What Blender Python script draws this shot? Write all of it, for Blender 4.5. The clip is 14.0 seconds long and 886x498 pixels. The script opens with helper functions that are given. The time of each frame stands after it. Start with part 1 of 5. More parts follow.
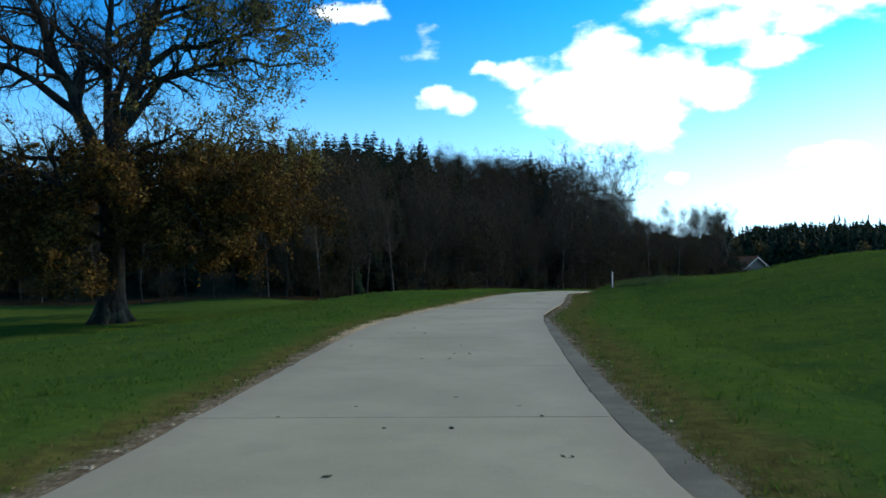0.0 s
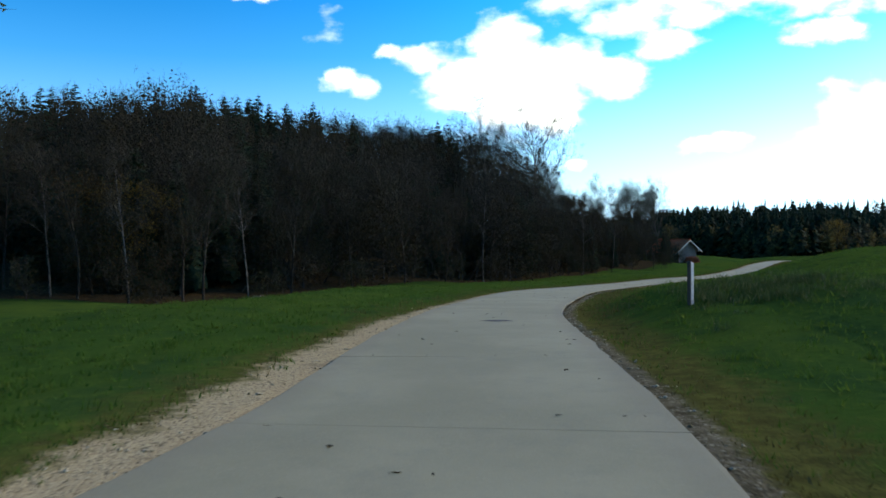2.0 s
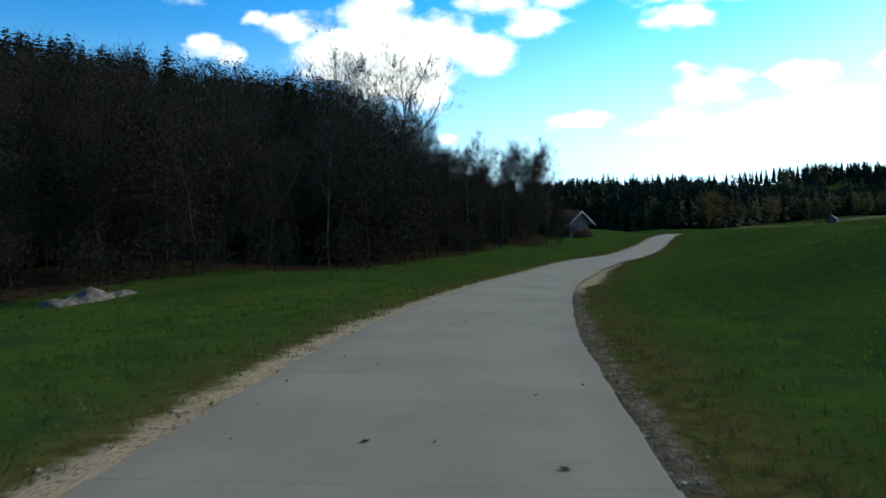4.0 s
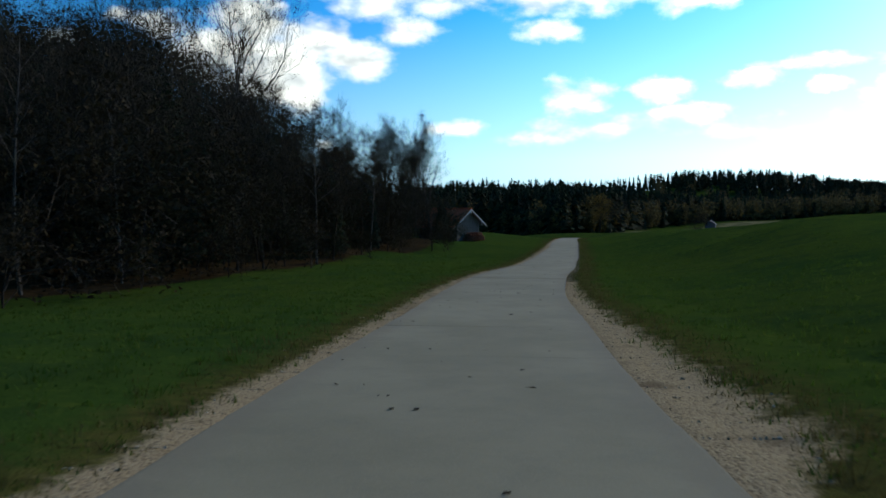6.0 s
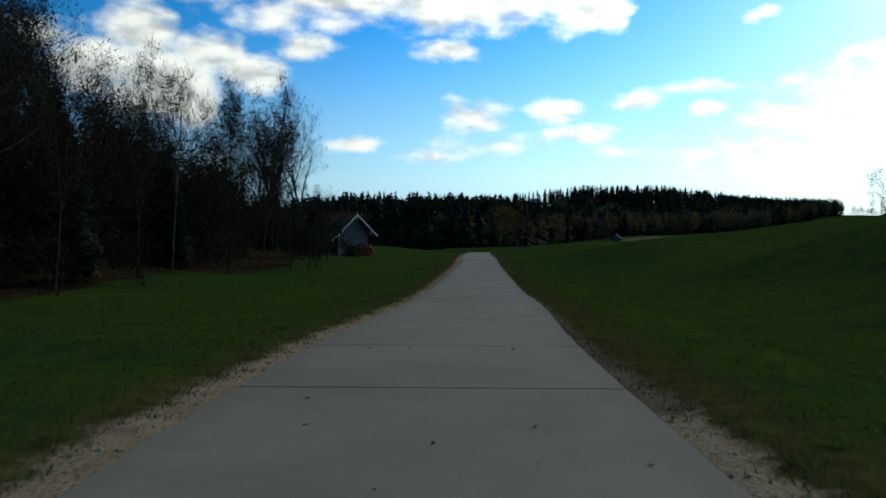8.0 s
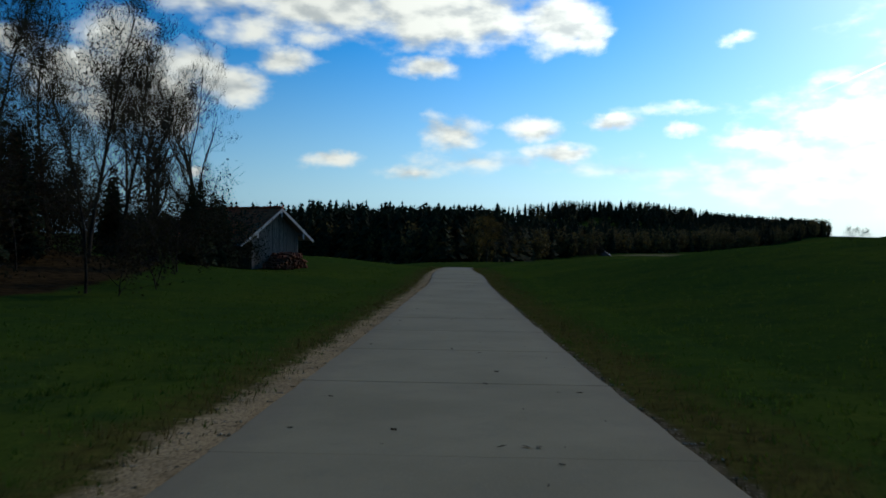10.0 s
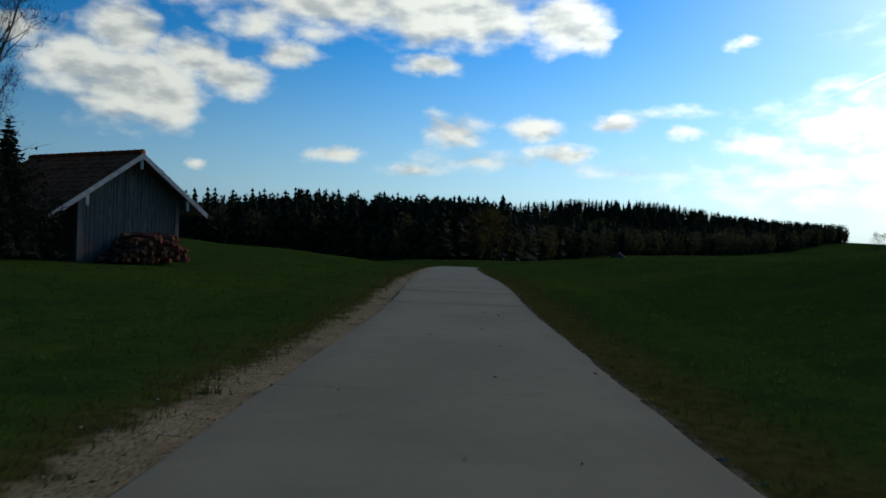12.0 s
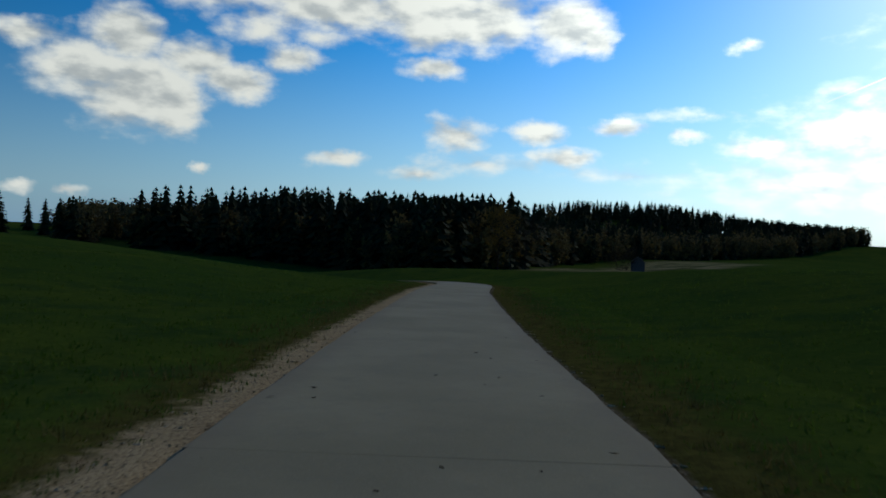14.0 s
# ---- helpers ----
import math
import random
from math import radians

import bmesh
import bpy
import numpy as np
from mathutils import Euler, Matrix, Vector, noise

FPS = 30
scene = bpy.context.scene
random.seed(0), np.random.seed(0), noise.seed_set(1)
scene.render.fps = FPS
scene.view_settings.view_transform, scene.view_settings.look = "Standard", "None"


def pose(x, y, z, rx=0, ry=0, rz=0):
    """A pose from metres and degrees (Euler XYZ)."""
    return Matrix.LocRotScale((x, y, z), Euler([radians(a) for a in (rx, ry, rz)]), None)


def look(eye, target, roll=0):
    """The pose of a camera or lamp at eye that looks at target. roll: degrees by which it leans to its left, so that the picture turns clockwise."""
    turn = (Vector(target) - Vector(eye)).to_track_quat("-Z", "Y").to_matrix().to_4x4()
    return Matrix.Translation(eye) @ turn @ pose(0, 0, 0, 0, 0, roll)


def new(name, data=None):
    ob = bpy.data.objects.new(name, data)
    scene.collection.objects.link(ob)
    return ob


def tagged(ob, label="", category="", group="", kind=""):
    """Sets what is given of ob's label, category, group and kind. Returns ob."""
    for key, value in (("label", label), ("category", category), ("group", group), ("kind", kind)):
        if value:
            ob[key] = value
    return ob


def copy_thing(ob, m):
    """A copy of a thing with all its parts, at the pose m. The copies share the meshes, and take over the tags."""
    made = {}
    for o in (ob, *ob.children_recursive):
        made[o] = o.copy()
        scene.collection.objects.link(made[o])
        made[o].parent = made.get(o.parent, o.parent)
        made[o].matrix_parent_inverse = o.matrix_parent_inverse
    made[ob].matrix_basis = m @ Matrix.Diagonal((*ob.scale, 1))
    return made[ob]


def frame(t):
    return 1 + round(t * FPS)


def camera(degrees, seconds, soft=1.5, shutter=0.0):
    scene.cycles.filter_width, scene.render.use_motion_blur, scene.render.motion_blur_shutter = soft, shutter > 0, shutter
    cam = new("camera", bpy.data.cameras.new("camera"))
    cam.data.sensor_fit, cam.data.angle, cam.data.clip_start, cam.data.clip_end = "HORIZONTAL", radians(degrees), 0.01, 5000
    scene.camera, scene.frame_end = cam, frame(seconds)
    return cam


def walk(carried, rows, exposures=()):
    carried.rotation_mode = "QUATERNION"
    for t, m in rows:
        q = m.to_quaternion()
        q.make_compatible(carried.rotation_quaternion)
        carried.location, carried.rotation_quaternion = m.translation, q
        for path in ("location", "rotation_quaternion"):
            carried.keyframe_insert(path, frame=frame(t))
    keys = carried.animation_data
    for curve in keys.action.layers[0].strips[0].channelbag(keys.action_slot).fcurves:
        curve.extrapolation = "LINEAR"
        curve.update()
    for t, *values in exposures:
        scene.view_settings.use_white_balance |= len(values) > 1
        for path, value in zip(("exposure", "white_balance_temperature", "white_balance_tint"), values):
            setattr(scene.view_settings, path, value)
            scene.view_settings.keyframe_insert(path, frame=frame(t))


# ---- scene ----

# ------------------------------------------------------------------ camera
cam = camera(60.4, 14.0, soft=1.6, shutter=0.1)
# seconds, place, yaw, pitch, roll
PATH = [
    (0, -0.63, -1.79, 1.384, -0.90, -0.23, -0.82),
    (0.5, -0.34, 3.58, 1.160, -2.74, -0.42, -0.84),
    (1, 0.09, 8.93, 1.020, -4.45, -1.13, -1.02),
    (1.5, 0.72, 14.26, 0.946, -6.21, -1.22, -0.58),
    (2, 1.53, 19.56, 0.725, -8.10, -1.48, -0.65),
    (2.6, 2.83, 25.89, 0.575, -10.61, -2.09, -0.60),
    (3.25, 4.71, 32.57, 0.395, -13.80, -2.76, -0.55),
    (3.9, 6.94, 39.16, 0.025, -17.15, -3.42, -0.50),
    (4.5, 9.22, 45.21, -0.328, -20.05, -4.04, -0.45),
    (5, 11.33, 50.22, -0.662, -22.43, -3.75, -0.45),
    (5.5, 13.59, 55.17, -0.958, -24.59, -3.21, -0.12),
    (6, 16.01, 60.05, -1.366, -26.87, -3.10, -0.19),
    (6.5, 18.67, 64.81, -1.670, -29.46, -2.73, -0.55),
    (7, 21.50, 69.47, -1.975, -31.54, -2.52, -0.50),
    (7.5, 24.48, 74.03, -2.233, -33.23, -2.58, -0.46),
    (8, 27.60, 78.51, -2.511, -34.49, -1.86, -0.10),
    (8.5, 30.82, 82.92, -2.720, -35.54, -0.92, -0.21),
    (9.3, 36.11, 89.92, -3.110, -36.41, -0.77, 0.38),
    (10.2, 42.14, 97.86, -3.550, -36.08, -0.61, 1.04),
    (11, 47.46, 104.85, -3.920, -35.90, -0.46, 1.63),
    (11.5, 50.79, 109.22, -4.060, -36.11, -0.42, 1.67),
    (12, 54.12, 113.57, -4.169, -36.26, -0.79, 2.23),
    (12.5, 57.44, 117.91, -4.254, -36.35, -0.64, 2.59),
    (13, 60.79, 122.24, -4.324, -36.29, -0.55, 2.35),
    (13.5, 64.16, 126.55, -4.355, -36.19, -0.98, 1.96),
    (14, 67.49, 130.90, -4.237, -36.04, -0.53, 2.22),
]
EXPOSURE = [(0.0, -0.12, 7500.0, 4.0), (2.0, -0.24, 7450.0, 4.0), (4.5, -0.74, 7400.0, 4.0), (6.5, -1.27, 7400.0, 4.0), (8.5, -1.68, 7400.0, 4.0), (11.0, -1.97, 7400.0, 5.0), (14.0, -2.05, 7400.0, 5.0)]  # stops, white balance
walk(cam, [(t, pose(x, y, z, 90 + p, 0, yaw) @ pose(0, 0, 0, 0, 0, roll)) for t, x, y, z, yaw, p, roll in PATH], EXPOSURE)

# ------------------------------------------------------------------ sky and sun
SUN_YAW, SUN_UP = 80.0, 28.0  # degrees clockwise from +y, and above the horizon
sun_way = Vector((math.sin(radians(SUN_YAW)) * math.cos(radians(SUN_UP)), math.cos(radians(SUN_YAW)) * math.cos(radians(SUN_UP)), math.sin(radians(SUN_UP))))
sun = new("sun", bpy.data.lights.new("sun", "SUN"))
sun.data.energy, sun.data.angle, sun.data.color = 3.5, radians(0.6), (1.0, 0.84, 0.58)
sun.matrix_basis = look((0, 0, 200), Vector((0, 0, 200)) - sun_way)

# clouds: bearing clockwise from +y, height, half width, half height, in degrees, thickness
BIG_CLOUDS = [
    (27.3, 16.8, 7.2, 2.2, 1.0), (35.8, 16.4, 8.5, 2.6, 1.0), (44.6, 16.0, 3.4, 2.2, 1.0), (46.8, 14.8, 1.6, 1.4, 0.9),
    (13.0, 13.2, 2.8, 2.2, 1.0), (10.3, 10.8, 3.8, 2.3, 0.9), (13.9, 9.8, 4.7, 3.0, 1.0), (16.2, 9.0, 2.6, 2.2, 1.0),
    (20.3, 10.9, 3.0, 1.5, 1.0), (17.5, 11.9, 3.4, 1.7, 0.9), (24.2, 12.9, 2.4, 1.2, 0.8), (35.1, 12.8, 2.5, 0.9, 0.8),
]
SMALL_CLOUDS = [
    (36.9, 7.9, 2.5, 1.4, 0.9), (27.9, 5.9, 2.3, 0.7, 0.8), (42.8, 8.4, 2.1, 1.0, 0.85), (44.8, 6.6, 2.4, 0.8, 0.7),
    (38.5, 5.8, 5.1, 0.9, 0.45), (48.8, 8.7, 2.5, 0.7, 0.8), (53.5, 8.2, 1.7, 0.5, 0.7), (58.4, 7.6, 3.0, 0.9, 0.7),
    (65.0, 8.0, 6.5, 3.2, 0.7), (62.0, 4.6, 9.5, 2.2, 0.48), (6.8, 2.7, 1.2, 0.45, 0.6), (9.8, 2.5, 1.2, 0.4, 0.6),
    (18.0, 4.7, 0.7, 0.5, 0.7), (33.9, 5.1, 2.5, 0.6, 0.5), (57.3, 14.1, 1.2, 0.5, 0.6), (0.6, 10.9, 1.3, 0.8, 0.75), (2.3, 10.5, 1.3, 0.9, 0.75),
    (4.2, 13.1, 0.9, 0.5, 0.6),
]
WISPS = [
    (-5.4, 16.9, 2.6, 0.7, 0.9), (-0.4, 14.9, 0.8, 1.3, 0.17), (7.0, 12.6, 2.6, 1.0, 0.7), (22.0, 15.2, 3.2, 1.6, 0.6),
    (19.0, 16.5, 4.0, 1.5, 0.6), (26.5, 14.6, 2.6, 0.9, 0.6), (50.0, 5.4, 5.0, 0.7, 0.4), (55.0, 9.6, 5.0, 0.5, 0.35),
    (75.0, 14.0, 9.0, 4.0, 0.6), (95.0, 18.0, 12.0, 4.0, 0.9), (140.0, 22.0, 16.0, 5.0, 1.0), (200.0, 16.0, 14.0, 4.0, 1.0),
    (-60.0, 24.0, 14.0, 5.0, 1.0), (-120.0, 18.0, 12.0, 4.0, 0.9),
]


class Nodes:
    """Short hands for node trees."""

    def __init__(self, tree):
        self.tree, self.n, self.l = tree, tree.nodes, tree.links
        self.n.clear()

    def put(self, socket, value):
        if isinstance(value, bpy.types.NodeSocket):
            self.l.new(value, socket)
        elif value is not None:
            socket.default_value = value

    def math(self, op, a, b=None, c=None, clamp=False):
        k = self.n.new("ShaderNodeMath")
        k.operation, k.use_clamp = op, clamp
        for s, v in zip(k.inputs, (a, b, c)):
            self.put(s, v)
        return k.outputs[0]

    def vmath(self, op, a, b=None):
        k = self.n.new("ShaderNodeVectorMath")
        k.operation = op
        self.put(k.inputs[0], a)
        self.put(k.inputs[1], b)
        return k.outputs["Value"] if op in ("LENGTH", "DOT_PRODUCT") else k.outputs[0]

    def noise(self, vec, scale, detail=4.0, rough=0.55, distortion=0.0, colour=False):
        k = self.n.new("ShaderNodeTexNoise")
        self.put(k.inputs["Vector"], vec)
        k.inputs["Scale"].default_value, k.inputs["Detail"].default_value = scale, detail
        k.inputs["Roughness"].default_value, k.inputs["Distortion"].default_value = rough, distortion
        return k.outputs["Color" if colour else 0]

    def voronoi(self, vec, scale, feature="F1", out="Distance", randomness=1.0):
        k = self.n.new("ShaderNodeTexVoronoi")
        k.feature = feature
        self.put(k.inputs["Vector"], vec)
        k.inputs["Scale"].default_value, k.inputs["Randomness"].default_value = scale, randomness
        return k.outputs[out]

    def ramp(self, fac, stops):
        k = self.n.new("ShaderNodeValToRGB")
        e = k.color_ramp.elements
        while len(e) < len(stops):
            e.new(0.5)
        for el, (at, c) in zip(e, stops):
            el.position, el.color = at, (*c, 1.0) if isinstance(c, tuple) else (c, c, c, 1.0)
        self.put(k.inputs[0], fac)
        return k.outputs[0]

    def span(self, v, a, b, c=0.0, d=1.0):
        k = self.n.new("ShaderNodeMapRange")
        k.interpolation_type = "SMOOTHSTEP"
        self.put(k.inputs[0], v)
        for n, w in zip(range(1, 5), (a, b, c, d)):
            k.inputs[n].default_value = w
        return k.outputs[0]

    def mix(self, fac, a, b, blend="MIX"):
        k = self.n.new("ShaderNodeMix")
        k.data_type, k.blend_type = "RGBA", blend
        self.put(k.inputs[0], fac)
        for s, v in ((k.inputs[6], a), (k.inputs[7], b)):
            self.put(s, (*v, 1.0) if isinstance(v, tuple) and len(v) == 3 else v)
        return k.outputs[2]

    def place(self, stretch=None):
        k = self.n.new("ShaderNodeTexCoord").outputs["Object"]
        return self.vmath("MULTIPLY", k, stretch) if stretch else k

    def world_place(self):
        return self.n.new("ShaderNodeNewGeometry").outputs["Position"]

    def attr(self, name):
        k = self.n.new("ShaderNodeAttribute")
        k.attribute_name = name
        return k.outputs["Fac"]

    def chance(self):
        return self.n.new("ShaderNodeObjectInfo").outputs["Random"]

    def island(self):
        return self.n.new("ShaderNodeNewGeometry").outputs["Random Per Island"]

    def bump(self, height, strength, distance=0.02):
        k = self.n.new("ShaderNodeBump")
        k.inputs["Strength"].default_value, k.inputs["Distance"].default_value = strength, distance
        self.put(k.inputs["Height"], height)
        return k.outputs[0]

    def finish(self, colour, rough=0.9, normal=None, metallic=0.0, specular=0.3, through_light=0.0):
        p = self.n.new("ShaderNodeBsdfPrincipled")
        self.put(p.inputs["Base Color"], (*colour, 1.0) if isinstance(colour, tuple) else colour)
        self.put(p.inputs["Roughness"], rough)
        self.put(p.inputs["Metallic"], metallic)
        self.put(p.inputs["Specular IOR Level"], specular)
        if normal:
            self.l.new(normal, p.inputs["Normal"])
        last = p.outputs[0]
        if through_light:
            t = self.n.new("ShaderNodeBsdfTranslucent")
            self.put(t.inputs[0], (*colour, 1.0) if isinstance(colour, tuple) else colour)
            m = self.n.new("ShaderNodeMixShader")
            m.inputs[0].default_value = through_light
            self.l.new(last, m.inputs[1])
            self.l.new(t.outputs[0], m.inputs[2])
            last = m.outputs[0]
        self.l.new(last, self.n.new("ShaderNodeOutputMaterial").inputs[0])


world = bpy.data.worlds.new("sky")
scene.world = world
world.use_nodes = True
w = Nodes(world.node_tree)
sky = w.n.new("ShaderNodeTexSky")
sky.sky_type, sky.sun_disc = "NISHITA", False
sky.sun_elevation, sky.sun_rotation = radians(SUN_UP), radians(SUN_YAW)
sky.altitude, sky.air_density, sky.dust_density, sky.ozone_density = 500.0, 1.0, 0.5, 3.0
way = w.n.new("ShaderNodeTexCoord").outputs["Generated"]
sep = w.n.new("ShaderNodeSeparateXYZ")
w.l.new(way, sep.inputs[0])
az = w.math("DEGREES", w.math("ARCTAN2", sep.outputs[0], sep.outputs[1]))
el = w.math("DEGREES", w.math("ARCSINE", w.math("MINIMUM", w.math("MAXIMUM", sep.outputs[2], -1.0), 1.0)))
comb = w.n.new("ShaderNodeCombineXYZ")
w.l.new(az, comb.inputs[0])
w.l.new(el, comb.inputs[1])
warp = w.vmath("SUBTRACT", w.noise(comb.outputs[0], 0.35, 5.0, 0.6, colour=True), (0.5, 0.5, 0.5))
warp_fine = w.vmath("SUBTRACT", w.noise(comb.outputs[0], 1.3, 5.0, 0.65, colour=True), (0.5, 0.5, 0.5))
at = w.vmath("ADD", w.vmath("ADD", comb.outputs[0], w.vmath("MULTIPLY", warp, (2.4, 1.4, 0.0))), w.vmath("MULTIPLY", warp_fine, (0.7, 0.5, 0.0)))
cover = None
for a, e, rx, ry, thick in BIG_CLOUDS + SMALL_CLOUDS + WISPS:
    d = w.vmath("LENGTH", w.vmath("MULTIPLY", w.vmath("SUBTRACT", at, (a, e, 0.0)), (1 / rx, 1 / ry, 0.0)))
    d = w.math("MULTIPLY", w.math("SUBTRACT", 1.25, d), thick)
    cover = d if cover is None else w.math("MAXIMUM", cover, d)
billow = w.noise(w.vmath("MULTIPLY", comb.outputs[0], (0.8, 1.6, 0.0)), 0.42, 6.0, 0.50)
dense = w.math("ADD", cover, w.math("MULTIPLY", w.math("SUBTRACT", billow, 0.47), 1.35))
trail = w.math("ABSOLUTE", w.math("SUBTRACT", w.math("SUBTRACT", el, 10.2), w.math("MULTIPLY", w.math("SUBTRACT", az, 62.2), 0.40)))
trail = w.math("MULTIPLY", w.span(trail, 0.10, 0.03), w.math("MULTIPLY", w.span(az, 61.8, 62.6), 0.55))
fill = w.math("MAXIMUM", w.span(dense, 0.05, 0.86), trail)
beyond = w.noise(w.vmath("MULTIPLY", w.vmath("ADD", comb.outputs[0], (0.45, 0.8, 0.0)), (0.8, 1.6, 0.0)), 0.42, 6.0, 0.50)
puff = w.noise(w.vmath("MULTIPLY", comb.outputs[0], (0.7, 1.3, 0.0)), 0.30, 4.0, 0.5)
relief = w.math("ADD", w.math("MULTIPLY", w.math("SUBTRACT", billow, beyond), 1.3), w.math("MULTIPLY", puff, 0.8))
lit = w.span(w.math("ADD", relief, w.math("MULTIPLY", w.math("SUBTRACT", 0.7, dense), 0.12)), 0.08, 0.60)
toward = w.vmath("DOT_PRODUCT", way, tuple(sun_way))
glow = w.math("POWER", w.math("MAXIMUM", toward, 0.0), 7.0)
gain = w.math("ADD", 3.0, w.math("MULTIPLY", w.math("POWER", w.math("MAXIMUM", toward, 0.0), 2.0), 5.6))
cloud = w.vmath("SCALE", w.mix(lit, (14.2, 16.6, 19.6), (25.4, 27.8, 30.2)))
w.put(cloud.node.inputs["Scale"], w.math("ADD", 1.12, w.math("MULTIPLY", glow, 2.4)))
blue = w.n.new("ShaderNodeHueSaturation")
blue.inputs["Hue"].default_value, blue.inputs["Saturation"].default_value = 0.512, 1.6
w.l.new(sky.outputs[0], blue.inputs["Color"])
back = w.n.new("ShaderNodeBackground")
bright = w.vmath("SCALE", blue.outputs[0])
w.put(bright.node.inputs["Scale"], gain)
haze = w.vmath("SCALE", w.mix(0.5, (1.55, 3.75, 6.9), (1.55, 3.75, 6.9)))
w.put(haze.node.inputs["Scale"], gain)
low = w.math("MULTIPLY", w.math("POWER", w.math("SUBTRACT", 1.0, w.math("DIVIDE", el, 19.0), clamp=True), 1.7), 0.85)
w.l.new(w.mix(fill, w.mix(low, bright, haze), cloud), back.inputs[0])
back.inputs[1].default_value = 0.095
w.l.new(back.outputs[0], w.n.new("ShaderNodeOutputWorld").inputs[0])


# ------------------------------------------------------------------ materials
def material(name):
    m = bpy.data.materials.new(name)
    m.use_nodes = True
    return m, Nodes(m.node_tree)


def grass_colour(k, p):
    broad = k.noise(p, 0.09, 3.0)
    mid = k.noise(p, 0.8, 4.0, 0.6)
    fine = k.noise(p, 9.0, 4.0, 0.7)
    c = k.mix(k.span(broad, 0.35, 0.65), (0.031, 0.062, 0.011), (0.052, 0.078, 0.012))
    c = k.mix(k.math("MULTIPLY", k.span(mid, 0.45, 0.70), 0.75), c, (0.020, 0.046, 0.013))
    c = k.mix(k.math("MULTIPLY", k.span(fine, 0.5, 0.8), 0.4), c, (0.078, 0.100, 0.014))
    clumps = k.noise(p, 2.6, 5.0, 0.7, 0.5)
    c = k.mix(k.math("MULTIPLY", k.span(clumps, 0.56, 0.72), 0.6), c, (0.018, 0.038, 0.006))
    c = k.mix(k.math("MULTIPLY", k.span(clumps, 0.45, 0.28), 0.6), c, (0.088, 0.108, 0.016))
    c = k.mix(k.math("MULTIPLY", k.span(fine, 0.5, 0.25), 0.6), c, (0.018, 0.038, 0.006))
    return k.mix(0.08, c, (0.010, 0.022, 0.004))


ground_mat, k = material("meadow_ground")
p = k.world_place()
litter = k.mix(k.span(k.noise(p, 3.0, 5.0, 0.7), 0.35, 0.7), (0.022, 0.016, 0.008), (0.055, 0.038, 0.018))
edge = k.math("ADD", k.attr("litter"), k.math("MULTIPLY", k.math("SUBTRACT", k.noise(p, 0.6, 4.0), 0.5), 0.7))
stub = k.mix(k.span(k.noise(k.vmath("MULTIPLY", p, (0.3, 1.0, 1.0)), 0.25, 5.0, 0.65), 0.35, 0.65), (0.055, 0.065, 0.022), (0.21, 0.18, 0.085))
c = k.mix(k.attr("stubble"), k.mix(k.span(edge, 0.4, 0.6), grass_colour(k, p), litter), stub)
hgt = k.math("ADD", k.noise(p, 7.0, 5.0, 0.75), k.math("MULTIPLY", k.noise(p, 1.1, 3.0), 2.0))
k.finish(c, 1.0, k.bump(hgt, 0.7, 0.05), specular=0.0)

verge_mat, k = material("verge")
p = k.world_place()
stone = k.voronoi(p, 38.0, out="Color")
cell = k.voronoi(p, 38.0)
bw = k.n.new("ShaderNodeRGBToBW")
k.l.new(stone, bw.inputs[0])
gravel = k.mix(bw.outputs[0], (0.28, 0.20, 0.096), (0.42, 0.32, 0.165))
gravel = k.mix(k.math("MULTIPLY", k.span(k.noise(p, 1.3, 4.0), 0.55, 0.75), 0.8), gravel, (0.15, 0.105, 0.055))
earth = k.mix(k.span(k.noise(p, 6.0, 5.0, 0.7), 0.35, 0.7), (0.058, 0.045, 0.022), (0.150, 0.120, 0.064))
earth = k.mix(k.math("MULTIPLY", k.span(bw.outputs[0], 0.70, 0.86), 0.6), earth, (0.28, 0.24, 0.15))
gravel = k.mix(k.span(k.math("ADD", k.attr("sand"), k.math("MULTIPLY", k.math("SUBTRACT", k.noise(p, 0.9, 4.0), 0.5), 0.6)), 0.25, 0.75), earth, gravel)
gravel = k.mix(k.span(cell, 0.55, 0.9), gravel, (0.12, 0.09, 0.05))
dry = k.mix(k.span(k.noise(p, 5.0, 5.0, 0.7), 0.3, 0.7), (0.044, 0.040, 0.011), (0.084, 0.078, 0.018))
ragged = k.math("ADD", k.math("MULTIPLY", k.math("SUBTRACT", k.noise(p, 1.3, 5.0, 0.65), 0.5), 0.75), k.math("MULTIPLY", k.math("SUBTRACT", k.noise(p, 7.0, 3.0), 0.5), 0.5))
g = k.math("ADD", k.attr("gravel"), ragged)
soil = k.mix(k.span(g, 0.25, 0.6), k.mix(k.span(k.math("ADD", k.attr("dry"), ragged), 0.25, 0.75), grass_colour(k, p), dry), gravel)
hgt = k.math("ADD", k.math("MULTIPLY", cell, -0.6), k.noise(p, 9.0, 5.0, 0.7))
k.finish(soil, 1.0, k.bump(hgt, 0.5, 0.02), specular=0.0)

concrete, k = material("concrete")
p = k.world_place()
tone = k.mix(k.span(k.noise(p, 0.5, 4.0, 0.6), 0.3, 0.7), (0.215, 0.188, 0.103), (0.275, 0.240, 0.136))
tone = k.mix(k.math("MULTIPLY", k.span(k.noise(p, 2.2, 6.0, 0.7), 0.48, 0.72), 0.4), tone, (0.185, 0.166, 0.102))
tone = k.mix(k.math("MULTIPLY", k.span(k.noise(p, 60.0, 3.0, 0.7), 0.45, 0.8), 0.55), tone, (0.33, 0.288, 0.17))
tone = k.mix(k.math("MULTIPLY", k.span(k.voronoi(p, 28.0), 0.16, 0.04), 0.5), tone, (0.17, 0.16, 0.14))
